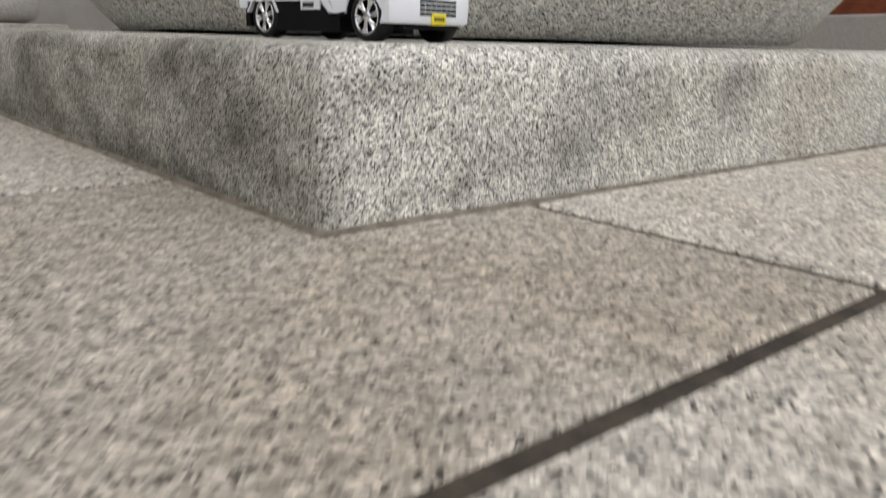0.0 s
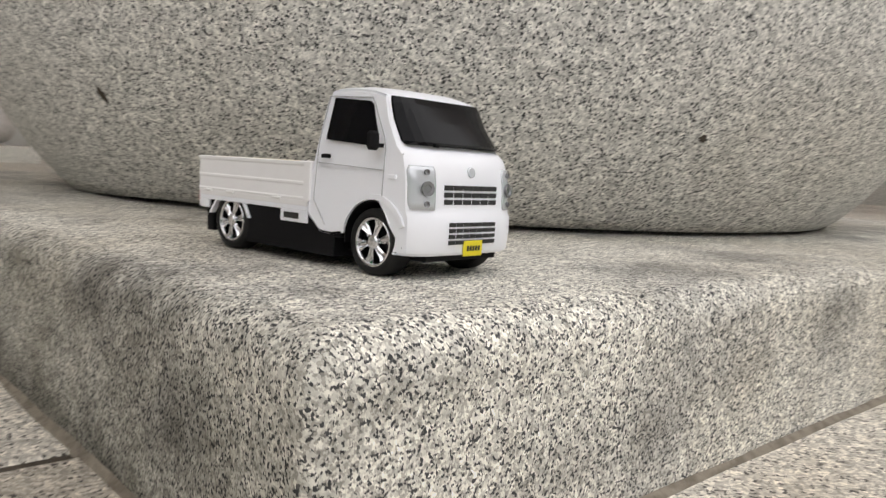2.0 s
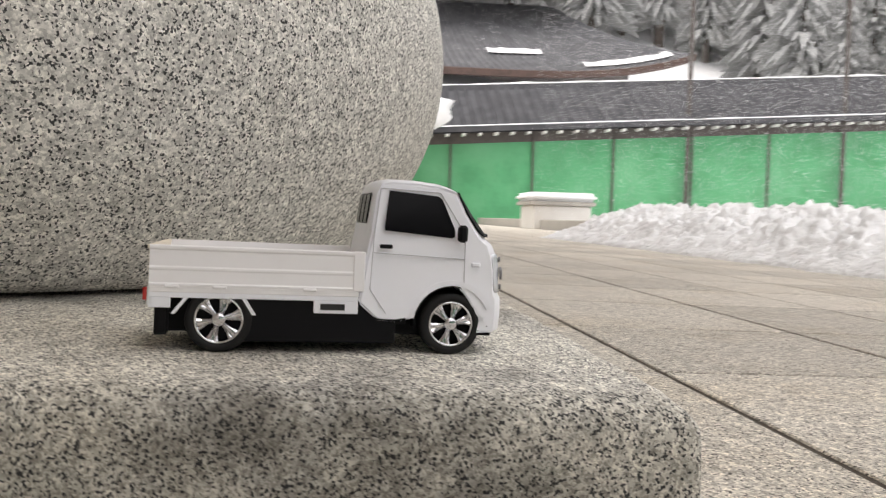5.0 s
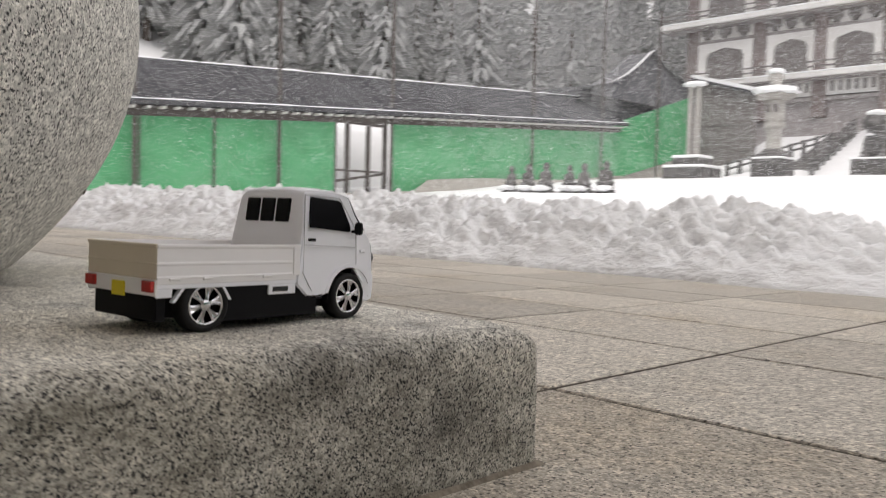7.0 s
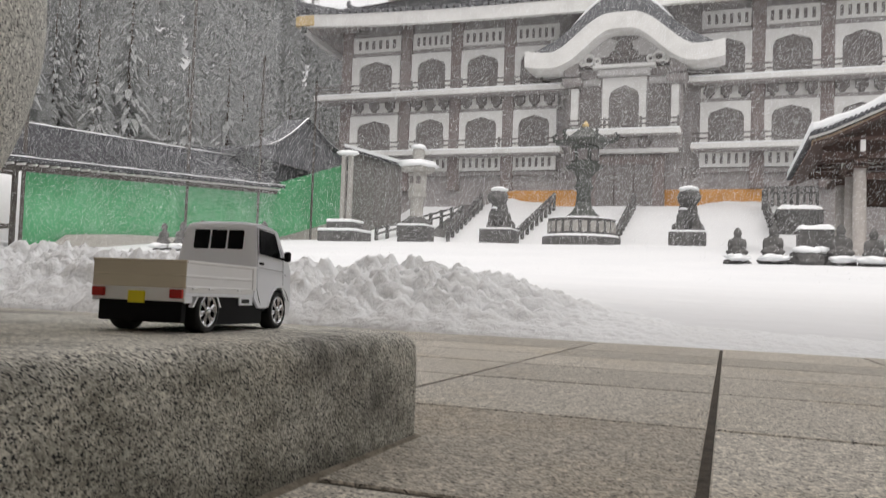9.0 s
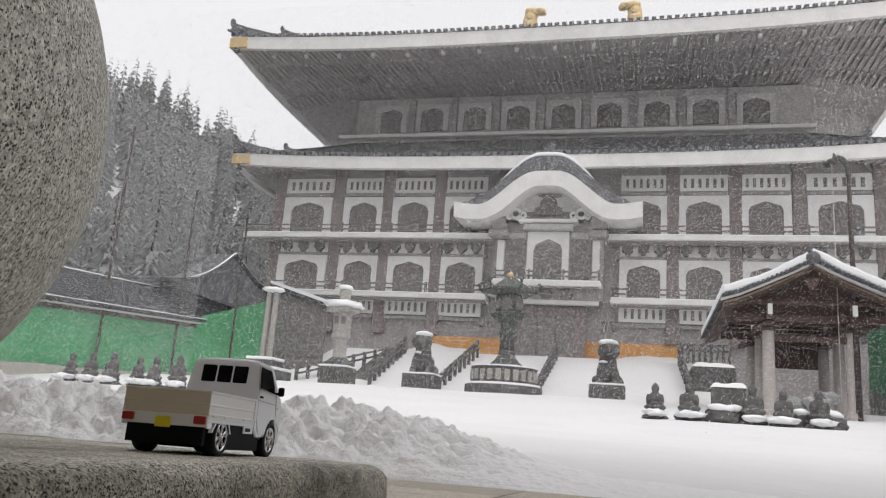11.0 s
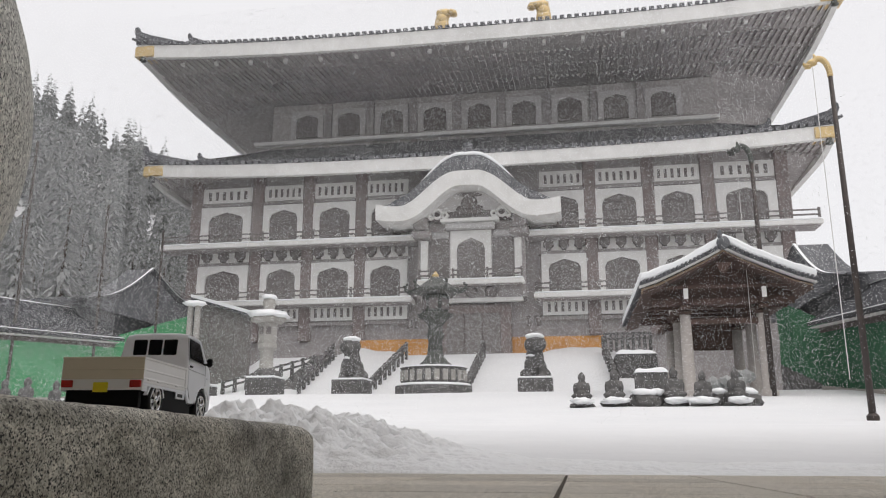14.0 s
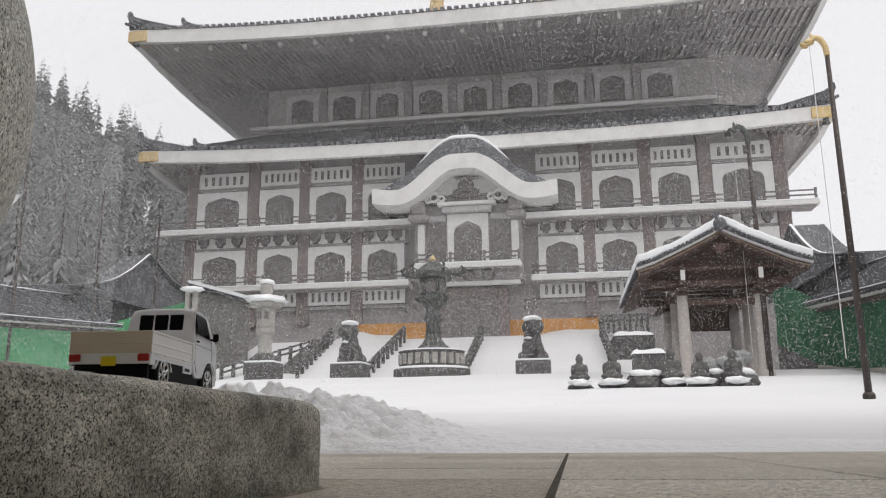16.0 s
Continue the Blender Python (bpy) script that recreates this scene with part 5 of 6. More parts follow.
    net(-26.2, -47.5)
    part("kerb_wall", sheet(lambda y: (0.55 * s, y, zb(y) - 1), lambda y: (0.5 * s, y, zb(y) + (0.24 + 0.1 * math.sin(y * 0.35) if y < -28 else -0.25)), 60, 1), M_CONCRETE, c, "low concrete kerb wall")
    for y in (-22.8, -23.6, -24.9, -26.0):
        part("post", boxes((s * 0.1 - 0.09, s * 0.1 + 0.09, y - 0.09, y + 0.09, zb(y) - 0.5, ze(y) - 0.2)), M_POST, c)
    part("rail", boxes((s * 0.1 - 0.05, s * 0.1 + 0.05, -26, -22.8, 2.0, 2.1)), M_POST, c)
    part("rail", boxes((s * 0.1 - 0.05, s * 0.1 + 0.05, -26, -22.8, 4.3, 4.45)), M_POST, c)
    bm = bmesh.new()
    box(bm, -0.05, 0.05, -1.7, 1.7, -0.06, 0.06, m=Matrix.Translation((s * 0.1, -24.4, 1.75)) @ Matrix.Rotation(radians(-9), 4, "X"))
    part("rail", bm, M_POST, c)
    return c


def snow_pad(x0, x1, y0, y1, z, h, seed, label):
    """Snow settled on a flat top: domed, lumpy, with rounded rims."""
    def f(i, j):
        rim = min(1, 7 * min(i, 1 - i)) ** 0.5 * min(1, 7 * min(j, 1 - j)) ** 0.5
        x, y = x0 + (x1 - x0) * i, y0 + (y1 - y0) * j
        return (x, y, z - 0.03 + h * rim * (1 + 0.35 * noise.noise(Vector((x * 1.3, y * 1.3, seed)))))
    return tagged(obj("snow_heap", grid(20, 20, f), M_SNOWCAP, smooth=True), label, "snow", kind="stuff")


snow_pad(36.5, 45, -38, -14, 1.2, 4.2, 5, "snow bank behind the open corridor bay")
corridor(30, -1, "long grey-tiled corridor hung with green netting")
corridor(-14.7, 1, "grey-tiled corridor with green netting beyond the pavilion")
for y, h in ((-12.9, 11.5), (-19.4, 12.5), (-26.0, 13), (-37.3, 14.5), (-44.7, 12.6), (-51.9, 12.4)):
    p = obj("steel_post", lathe([(0.085, -0.6), (0.085, h), (0.02, h + 0.05)], 10), M_POST)
    p.location = (29.4, y, 0.4 - 0.045 * y)
    tagged(p, "tall slim brown-grey steel post", "post", "steel posts")


def gatehouse(x, s):
    g = thing("gatehouse", "small tiled gatehouse with snow-lined gable roof", "gatehouse", (x, -52, 0), "gatehouses")
    part("wall", boxes((-2.5, 2.5, -7, 6.2, 2.5, 9.2)), M_TILE, g)
    def slope(a, b, za, zb):
        def f(i, j):
            t = j
            sag = -1.3 * math.sin(math.pi * t) * 0.55
            return (s * (3.6 - 2.2 * i), a + (b - a) * t, za + (zb - za) * t + sag)
        return grid(6, 14, f)
    for b, ze_ in ((-9.5, 10.6), (8.2, 8.7)):
        part("roof", slope(0, b, 12.3, ze_), M_TILE, g, "sagging grey tile roof")
        bm = slope(0, b, 12.42, ze_ + 0.12)
        for v in bm.verts:
            v.co.x = s * 3.45 + (v.co.x - s * 2.5) * 0.08
        part("verge_snow", bm, M_SNOWCAP, g)
    gb = part("gable", prism([(-8.5, 8.4), (7.5, 8.4), (7.3, 8.9), (4, 9.7), (0, 12.0), (-4, 10.6), (-8.5, 10.2)], -0.1, 0.1), M_TILE, g, "dark grey gable")
    gb.matrix_basis = pose(s * 3.2, 0, 0, 0, 0, 90)
    part("lower_netting", grid(22, 6, lambda i, j: (s * 3.45 + 0.1 * fbm(i * 9, j * 4, 1), 4.9 - 11.2 * i, (2.7 + 2.5 * i) * (1 - j) + (6.6 + 3.2 * i) * j)), M_NET if s < 0 else M_NETSHADE, g, "green netting on the gatehouse wall", True)
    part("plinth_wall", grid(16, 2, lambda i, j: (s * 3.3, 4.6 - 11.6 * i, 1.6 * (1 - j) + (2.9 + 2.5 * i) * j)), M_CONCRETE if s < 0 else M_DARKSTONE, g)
    return g


gatehouse(33.5, -1)
gatehouse(-18.2, 1)

sw = thing("stair_wall", "dark side wall with a sloping snow-lined coping", "wall", (0, 0, 0), kind="structure")
part("body", prism([(24.9, 2.8), (29.6, 2.8), (29.6, 10.9), (24.9, 9.5)], -58.6, -58.2), M_SHUTTER, sw)
for k in range(5):
    x = 25.1 + k * 1.1
    part("batten", boxes((x - 0.1, x + 0.1, -58.2, -58.1, 2.9, 9.3 + 0.3 * (x - 24.9))), M_SHUTTER, sw)
for z in (5.4, 7.4):
    part("batten", boxes((24.95, 29.55, -58.21, -58.13, z, z + 0.2)), M_SHUTTER, sw)
part("coping", prism([(24.6, 9.45), (29.8, 11.0), (29.8, 11.2), (24.6, 9.65)], -59.0, -57.6), M_CTILE, sw)
part("snow_cap", prism([(24.5, 9.65), (29.8, 11.2), (29.8, 11.45), (24.6, 9.95)], -58.9, -57.65), M_SNOWCAP, sw)

# a big roof behind the corridor
rear = thing("rear_hall", "large grey-roofed hall with snow in its roof valleys", "temple", (46, -4, 0))
part("wall", boxes((2, 16, -13, 13, 0, 9.5)), M_WOOD, rear)


def hip(x0, x1, half_w, z0, z1, curl, shrink):
    def f(i, j):
        v = 2 * i - 1
        return (x0 + (x1 - x0) * j, half_w * (1 - shrink * j) * v, z0 + (z1 - z0) * (0.62 * j + 0.38 * j * j) + curl * abs(v) ** 4 * (1 - j))
    return f


for x0, x1, hw, z0, z1, curl, sh in ((-1, 7, 16.0, 8.7, 14.6, 1.5, 0.42), (3.5, 11, 13.0, 14.4, 23.5, 1.6, 0.5)):
    f = hip(x0, x1, hw, z0, z1, curl, sh)
    part("roof", grid(28, 12, f), M_TILE, rear, "great curved grey tile roof")
    bm = bmesh.new()
    for k in range(70):
        i0 = (k + 0.5) / 70
        for j0 in range(6):
            a, b = Vector(f(i0, j0 / 6)), Vector(f(i0, (j0 + 1) / 6))
            v = [bm.verts.new(p + Vector(o)) for p in (a, b) for o in ((0, -0.09, 0), (0, 0, 0.14), (0, 0.09, 0))]
            bm.faces.new((v[0], v[1], v[4], v[3]))
            bm.faces.new((v[1], v[2], v[5], v[4]))
    part("tiling", bm, M_TILE, rear)["kind"] = "stuff"
    bm = bmesh.new()
    prev = None
    for k in range(41):
        p = Vector(f(k / 40, 0))
        q = [bm.verts.new(p + Vector(o)) for o in ((-0.1, 0, -0.35), (-0.1, 0, 0.0), (0.25, 0, 0.12), (0.25, 0, -0.35))]
        if prev:
            for s4 in range(4):
                bm.faces.new((prev[s4], prev[(s4 + 1) % 4], q[(s4 + 1) % 4], q[s4]))
        prev = q
    part("eave_board", bm, M_PAVTIM, rear)
    for i0, i1, j0, w in ((0.03, 0.2, 0.04, 0.12), (0.24, 0.36, 0.3, 0.1)) if z0 < 10 else ((0.02, 0.22, 0.02, 0.05),):
        bm = grid(16, 4, lambda a, b: tuple(Vector(f(i0 + (i1 - i0) * a, j0 + w * b * (0.7 + 0.5 * noise.noise(Vector((a * 5, 1, z0)))))) + Vector((0, 0, 0.32 * math.sin(math.pi * min(1, b * 0.8 + 0.15)) + 0.05))))
        part("roof_snow", bm, M_SNOWCAP, rear, "slid snow on the tiles", True)
kerb = obj("kerb", boxes((8.0, 29.2, -4.95, -4.65, -0.3, 0.16), bevel=0.02), M_CONCRETE)
tagged(kerb, "low grey stone kerb at the paving's edge", "kerb", kind="structure")
side = thing("side_roof", "timber gable end, dark inside, with snow-heaped grey roof", "roof", (27.5, -1.5, 0))
# dark panel put where only the shaded inside of the gable shows
part("gable_wall", boxes((-0.5, 1.5, 0.3, 6, 3.1, 4.5)), M_PAVTIM, side, "dark panel for the shaded gable inside")
part("roof", grid(8, 4, lambda i, j: (-1.2 + 3 * i, 0.0 + 6 * j, 4.5 + 0.25 * i + 0.28 * 6 * j)), M_TILE, side)
bm = bmesh.new()
blob(bm, (0.2, -0.75, 3.85), (0.5, 1.15, 0.62), 3, 0.45, 4)
part("barge_board", boxes((-0.6, -0.4, 0.15, 6, 4.5, 4.66)), M_REDDOOR, side, "red-brown barge board")
part("snow_heap", bm, M_SNOWCAP, side, "heaped white snow", True)


# ---- statues, lanterns, poles, pavilion ----
def snow_lump(bm_parent, c, r, name="snow_cap"):
    bm = bmesh.new()
    blob(bm, c, r, 3, 0.25, c[0])
    return part(name, bm, M_SNOWCAP, bm_parent, "", True)


lan = thing("stone_lantern", "tall grey stone lantern with snow on its roof", "lantern", (18.15, -45.2, 2.75))
part("base", boxes((-0.9, 0.9, -0.9, 0.9, -0.3, 0.92), bevel=0.05), M_DARKSTONE, lan, "dark stone base block")
part("upper_base", lathe([(0.9, 0.92), (0.9, 1.2), (0.7, 1.32), (0.5, 1.5)], 8), M_DARKSTONE, lan)
part("pillar", lathe([(0.55, 1.3), (0.42, 1.5), (0.40, 2.5), (0.46, 2.6)], 24), M_GREYSTONE, lan, "", True)
part("platform", lathe([(0.45, 2.55), (0.62, 2.75), (0.62, 3.0)], 8), M_GREYSTONE, lan)
part("fire_box", lathe([(0.52, 2.95), (0.58, 3.2), (0.6, 4.2), (0.55, 4.3)], 8), M_GREYSTONE, lan)
for a in (70, 115):
    bm = bmesh.new()
    box(bm, 0.5, 0.6, -0.14, 0.14, 3.55, 4.0, m=Matrix.Rotation(radians(a), 4, "Z"))
    part("opening", bm, M_SHUTTER, lan, "dark light opening")
part("roof", lathe([(0.5, 4.25), (1.1, 4.36), (1.2, 4.52), (0.7, 4.8), (0.36, 5.0)], 6), M_GREYSTONE, lan)
part("finial", lathe([(0.3, 4.95), (0.34, 5.2), (0.4, 5.5), (0.36, 5.75), (0.2, 5.85)], 12), M_GREYSTONE, lan, "", True)
snow_lump(lan, (0, 0, 4.78), (1.22, 1.22, 0.34))
snow_lump(lan, (0, 0, 5.9), (0.46, 0.46, 0.2))
part("base_snow", boxes((-0.92, 0.92, -0.92, 0.92, 0.9, 1.02), bevel=0.05), M_SNOWCAP, lan)

pil = thing("stone_pillar_pair", "twin stone posts on a stepped snow-covered base", "monument", (23.1, -45.2, 2.7))
part("step", boxes((-1.3, 1.3, -1.3, 1.3, -0.3, 0.55), bevel=0.04), M_DARKSTONE, pil)
part("step", boxes((-0.9, 0.9, -0.9, 0.9, 0.62, 1.15), bevel=0.04), M_DARKSTONE, pil)
part("snow_cap", boxes((-1.32, 1.32, -1.32, 1.32, 0.53, 0.72), bevel=0.06), M_SNOWCAP, pil)
part("snow_cap", boxes((-0.92, 0.92, -0.92, 0.92, 1.13, 1.33), bevel=0.06), M_SNOWCAP, pil)
for dx in (-0.24, 0.24):
    part("post", boxes((dx - 0.14, dx + 0.14, -0.15, 0.15, 1.15, 5.6), bevel=0.03), M_GREYSTONE, pil)
snow_lump(pil, (0, 0, 5.7), (0.75, 0.45, 0.2))


def lion(x, y, z, flip):
    ped = thing("lion_pedestal", "dark stone pedestal of a guardian lion in snow", "pedestal", (x, y, z), "lion pedestals")
    part("block", boxes((-1.08, 1.08, -1.08, 1.08, -0.3, 0.85), bevel=0.04), M_DARKSTONE, ped)
    part("snow_cap", boxes((-1.1, 1.1, -1.1, 1.1, 0.83, 0.95), bevel=0.05), M_SNOWCAP, ped)
    bm = bmesh.new()
    f = 1 if flip else -1
    for c, r in (((0, -0.35, 1.55), (0.62, 0.8, 0.7)), ((0, 0.1, 2.05), (0.52, 0.5, 0.8)), ((0.05 * f, 0.3, 2.85), (0.6, 0.58, 0.55)), ((0.1 * f, 0.72, 2.72), (0.34, 0.3, 0.28)), ((-0.38, 0.45, 1.45), (0.2, 0.24, 0.65)),
                 ((0.38, 0.45, 1.45), (0.2, 0.24, 0.65)), ((-0.4, 0.62, 1.0), (0.26, 0.34, 0.16)), ((0.4, 0.62, 1.0), (0.26, 0.34, 0.16)), ((-0.55, -0.3, 1.15), (0.3, 0.5, 0.34)), ((0.55, -0.3, 1.15), (0.3, 0.5, 0.34)),
                 ((0, -0.9, 2.0), (0.22, 0.25, 0.6))):
        blob(bm, c, r, 2, 0.22, c[0] + c[2])
    st = fuse(obj("lion_statue", bm, M_DARKSTONE, smooth=True), 0.07)
    for v in st.data.vertices:
        v.co.z = 0.9 + (v.co.z - 0.9) * 1.12
        v.co.x *= 1.18
    st.location = (x, y, z - 0.05)
    tagged(st, "dark stone guardian lion statue on its pedestal", "statue", "lion statues")
    sc = bmesh.new()
    blob(sc, (x, y + 0.3, z + 3.5), (0.56, 0.48, 0.24), 3, 0.3, 2)
    blob(sc, (x + 0.2, y + 0.1, z + 2.3), (0.4, 0.6, 0.14), 2, 0.25, 3)
    tagged(obj("snow_cap", sc, M_SNOWCAP, smooth=True), "fresh snow lying on a lion statue", "snow", kind="stuff")


lion(14.15, -50.2, 3.0, True)
lion(2.1, -50.2, 2.95, False)

ped = thing("round_pedestal", "round tiered dark stone pedestal edged with snow", "pedestal", (8.5, -49.2, 2.95))
part("lower_tier", lathe([(2.45, -0.4), (2.45, 0.35), (2.3, 0.42)], 40), M_DARKSTONE, ped)
part("snow_ring", lathe([(2.42, 0.34), (2.3, 0.52), (1.9, 0.55)], 40), M_SNOWCAP, ped, "", True)
part("upper_tier", lathe([(2.0, 0.5), (2.1, 0.62), (2.05, 1.35), (2.15, 1.5)], 40), M_DARKSTONE, ped)
for k in range(24):
    a = 2 * math.pi * k / 24
    bm = bmesh.new()
    box(bm, 2.02, 2.14, -0.17, 0.17, 0.66, 1.32, 0.04, m=Matrix.Rotation(a, 4, "Z"))
    part("carved_panel", bm, M_GREYSTONE, ped)
part("snow_cap", lathe([(2.12, 1.48), (2.0, 1.6), (0.5, 1.66)], 40), M_SNOWCAP, ped, "", True)
lamp = thing("bronze_lantern", "tall dark bronze lantern with upturned roof and gilt finial", "lantern", (8.4, -49.2, 2.95))
part("foot", lathe([(1.05, 1.5), (1.05, 1.75), (0.8, 1.95), (0.55, 2.3), (0.5, 2.6)], 24), M_BRONZE, lamp, "", True)
part("stem", lathe([(0.5, 2.55), (0.44, 3.2), (0.55, 3.5), (0.62, 3.6), (0.5, 3.75), (0.46, 4.2), (0.75, 4.6), (1.0, 4.75)], 24), M_BRONZE, lamp, "", True)
part("platform", lathe([(0.95, 4.7), (1.15, 4.8), (1.2, 5.0), (0.9, 5.08)], 6), M_BRONZE, lamp)
part("fire_box", lathe([(0.8, 5.0), (0.86, 5.2), (0.9, 6.1), (0.8, 6.25)], 6), M_BRONZE, lamp)
for a in range(0, 360, 60):
    bm = bmesh.new()
    box(bm, 0.70, 0.84, -0.3, 0.3, 5.25, 5.95, 0.03, m=Matrix.Rotation(radians(a + 30), 4, "Z"))
    part("grille", bm, M_SHUTTER, lamp, "dark pierced grille")
    bm = bmesh.new()
    for c, r in (((1.72, 6.5), 0.2), ((1.95, 6.62), 0.17), ((2.05, 6.85), 0.13), ((1.9, 6.98), 0.1)):
        blob(bm, (c[0], 0, c[1]), (r, r * 0.8, r), 1, 0.2, c[0])
    bmesh.ops.transform(bm, matrix=Matrix.Rotation(radians(a), 4, "Z"), verts=bm.verts)
    part("roof_curl", bm, M_BRONZE, lamp, "upturned bronze roof corner", True)
part("roof", lathe([(0.7, 6.2), (1.75, 6.4), (1.8, 6.55), (1.1, 6.85), (0.6, 7.2), (0.32, 7.4)], 6), M_BRONZE, lamp)
part("finial", lathe([(0.1, 7.35), (0.2, 7.45), (0.24, 7.56), (0.14, 7.7), (0.03, 7.85)], 12), M_GOLD, lamp, "small gilt finial", True)


def buddha(x, y, z, k, turn=0):
    bm = bmesh.new()
    for c, r in (((0, 0, 0.1), (0.42, 0.36, 0.2)), ((0, 0.02, 0.32), (0.46, 0.34, 0.13)), ((0, -0.04, 0.64), (0.31, 0.22, 0.32)), ((0, -0.02, 1.08), (0.165, 0.17, 0.2)), ((0, -0.03, 1.26), (0.07, 0.07, 0.07)),
                 ((-0.27, 0.02, 0.6), (0.1, 0.12, 0.27)), ((0.27, 0.02, 0.6), (0.1, 0.12, 0.27)), ((0, 0.2, 0.45), (0.2, 0.12, 0.08))):
        blob(bm, c, r, 2, 0.12, k + c[2])
    st = fuse(obj("seated_statue", bm, M_DARKSTONE, smooth=True), 0.035)
    st.matrix_world = pose(x, y, z, 0, 0, turn) @ Matrix.Scale(0.88 + 0.12 * (k % 3) / 2, 4)
    tagged(st, "dark stone seated statue half sunk in snow", "statue", "seated statues")
    sc = bmesh.new()
    blob(sc, (x + 0.1 * math.sin(k * 3), y + 0.33, z + 0.08), (0.42 + 0.1 * (k % 2), 0.3, 0.13), 3, 0.5, k)
    tagged(obj("snow_heap", sc, M_SNOWCAP, smooth=True), "soft snow on a seated statue's lap", "snow", kind="stuff")
    rk = bmesh.new()
    blob(rk, (x, y - 0.05, z - 0.1), (0.5, 0.4, 0.2), 2, 0.45, k + 4)
    tagged(obj("rock", rk, M_DARKSTONE), "dark rough rock under a statue", "rock", "statue rocks")


for k, (x, y) in enumerate(((-0.56, -29.2), (-1.74, -29.3), (-3.9, -29.5), (-4.88, -29.3), (-6.05, -29.4))):
    buddha(x, y, yard(x, y) + 0.12, k, (k * 37) % 30 - 15)
for k, (x, y) in enumerate(((24.4, -29.4), (23.2, -29.2), (22.0, -29.0), (20.9, -29.3), (19.9, -29.0), (18.9, -29.2))):
    buddha(x, y, yard(x, y) + 0.1, k + 3, (k * 23) % 30 - 25)
for k, (x, y, r) in enumerate(((-2.8, -29.4, 0.6), (-6.5, -29.9, 0.55), (-5.5, -29.8, 0.4), (-3.35, -29.8, 0.45))):
    rk = bmesh.new()
    blob(rk, (x, y, yard(x, y) + 0.1), (r, r * 0.7, 0.42), 3, 0.4, k + 9)
    tagged(obj("rock", rk, M_DARKSTONE), "dark rough rock half covered by snow", "rock", "statue rocks")
    sc = bmesh.new()
    blob(sc, (x, y, yard(x, y) + 0.5), (r * 0.8, r * 0.6, 0.16), 2, 0.3, k)
    tagged(obj("snow_heap", sc, M_SNOWCAP, smooth=True), "soft snow lying on a rock", "snow", kind="stuff")
bm = boxes((-4.35, -3.0, -36.4, -35.2, 1.5, 2.95), bevel=0.05)
tagged(obj("stone_trough", bm, M_DARKSTONE), "dark stone trough with snow on its rim", "trough")
snow_pad(-6.25, -3.3, -65.9, -56.95, 6.0, 0.4, 2, "snow lying on a retaining wall")
snow_pad(-4.42, -2.93, -36.47, -35.13, 2.95, 0.22, 3, "snow lying on a stone trough")


def flag_pole(x, y, z, h, r, gold):
    p = thing("flag_pole", "dark metal pole with a dragon-head finial and halyard", "pole", (x, y, z), "flag poles")
    part("shaft", lathe([(r * 1.15, -0.8), (r, h * 0.5), (r * 0.75, h)], 14), M_POLE, p, "", True)
    part("foot", lathe([(r * 1.9, -0.6), (r * 1.9, 0.08), (r * 1.3, 0.14)], 14), M_POLE, p)
    bm = bmesh.new()
    for t in range(15):
        a = radians(t * 9)
        blob(bm, (r * 3.2 * (1 - math.cos(a)), 0, h - 0.1 + r * 6.5 * math.sin(a)), (r * 1.15, r * 1.1, r * 1.2), 1)
    for c, q in (((5.6, 5.0), (1.9, 1.2, 1.3)), ((7.2, 4.2), (1.5, 0.9, 0.75)), ((7.0, 3.2), (1.2, 0.8, 0.4)), ((4.6, 6.9), (0.5, 0.5, 1.6)), ((3.4, 6.9), (0.9, 0.4, 0.8)), ((8.3, 4.8), (0.4, 0.4, 0.6))):
        blob(bm, (r * c[0], 0, h - 0.1 + r * c[1]), (r * q[0], r * q[1], r * q[2]), 2, 0.45, c[0])
    part("dragon_head", bm, gold, p, "dragon head finial", True)
    part("halyard", lathe([(0.012, 1.0), (0.012, h + 0.3)], 6, (r * 5.5, 0, 0)), M_PLASTER, p, "thin pale halyard")


flag_pole(-7.75, -21.2, 0.56, 9.6, 0.08, M_GOLD)
flag_pole(-9.15, -37.2, 1.8, 11.4, 0.125, M_BRONZE)

pav = thing("bell_pavilion", "open timber pavilion with snow-covered curved gable roof", "pavilion", (-7.3, -40.5, 2.0))
ROOF = [(k * 0.385 - 0.04, 6.74 - 1.84 * (abs(k) / 10) ** 0.9 + 0.05 * max(0, abs(k) - 8)) for k in range(-10, 11)]


def ribbon(pts, t, y0, y1, dz=0.0):
    bm = bmesh.new()
    prev = None
    for x, z in pts:
        q = [bm.verts.new(p) for p in ((x, y0, z + dz), (x, y1, z + dz), (x, y1, z + dz + t), (x, y0, z + dz + t))]
        if prev:
            for i in range(4):
                bm.faces.new((prev[i], prev[(i + 1) % 4], q[(i + 1) % 4], q[i]))
        else:
            bm.faces.new(q)
        prev = q
    bm.faces.new(prev[::-1])
    return bm


part("roof", ribbon(ROOF, 0.16, -10, 4.4), M_TILE, pav, "dark tiled roof")
sn = ribbon(ROOF, 0.34, -9.9, 4.5, 0.17)
bmesh.ops.subdivide_edges(sn, edges=list(sn.edges), cuts=2, use_grid_fill=True)
for v in sn.verts:
    v.co.z += 0.1 * noise.noise(v.co * 0.9) + 0.05 * noise.noise(v.co * 2.6)
part("roof_snow", sn, M_SNOWCAP, pav, "thick snow on the roof", True)
bm = bmesh.new()
for k in range(len(ROOF) - 1):
    for t in (0, 0.5):
        x = ROOF[k][0] + (ROOF[k + 1][0] - ROOF[k][0]) * t
        z = ROOF[k][1] + (ROOF[k + 1][1] - ROOF[k][1]) * t
        blob(bm, (x, 4.45, z + 0.1), (0.1, 0.14, 0.11), 1)
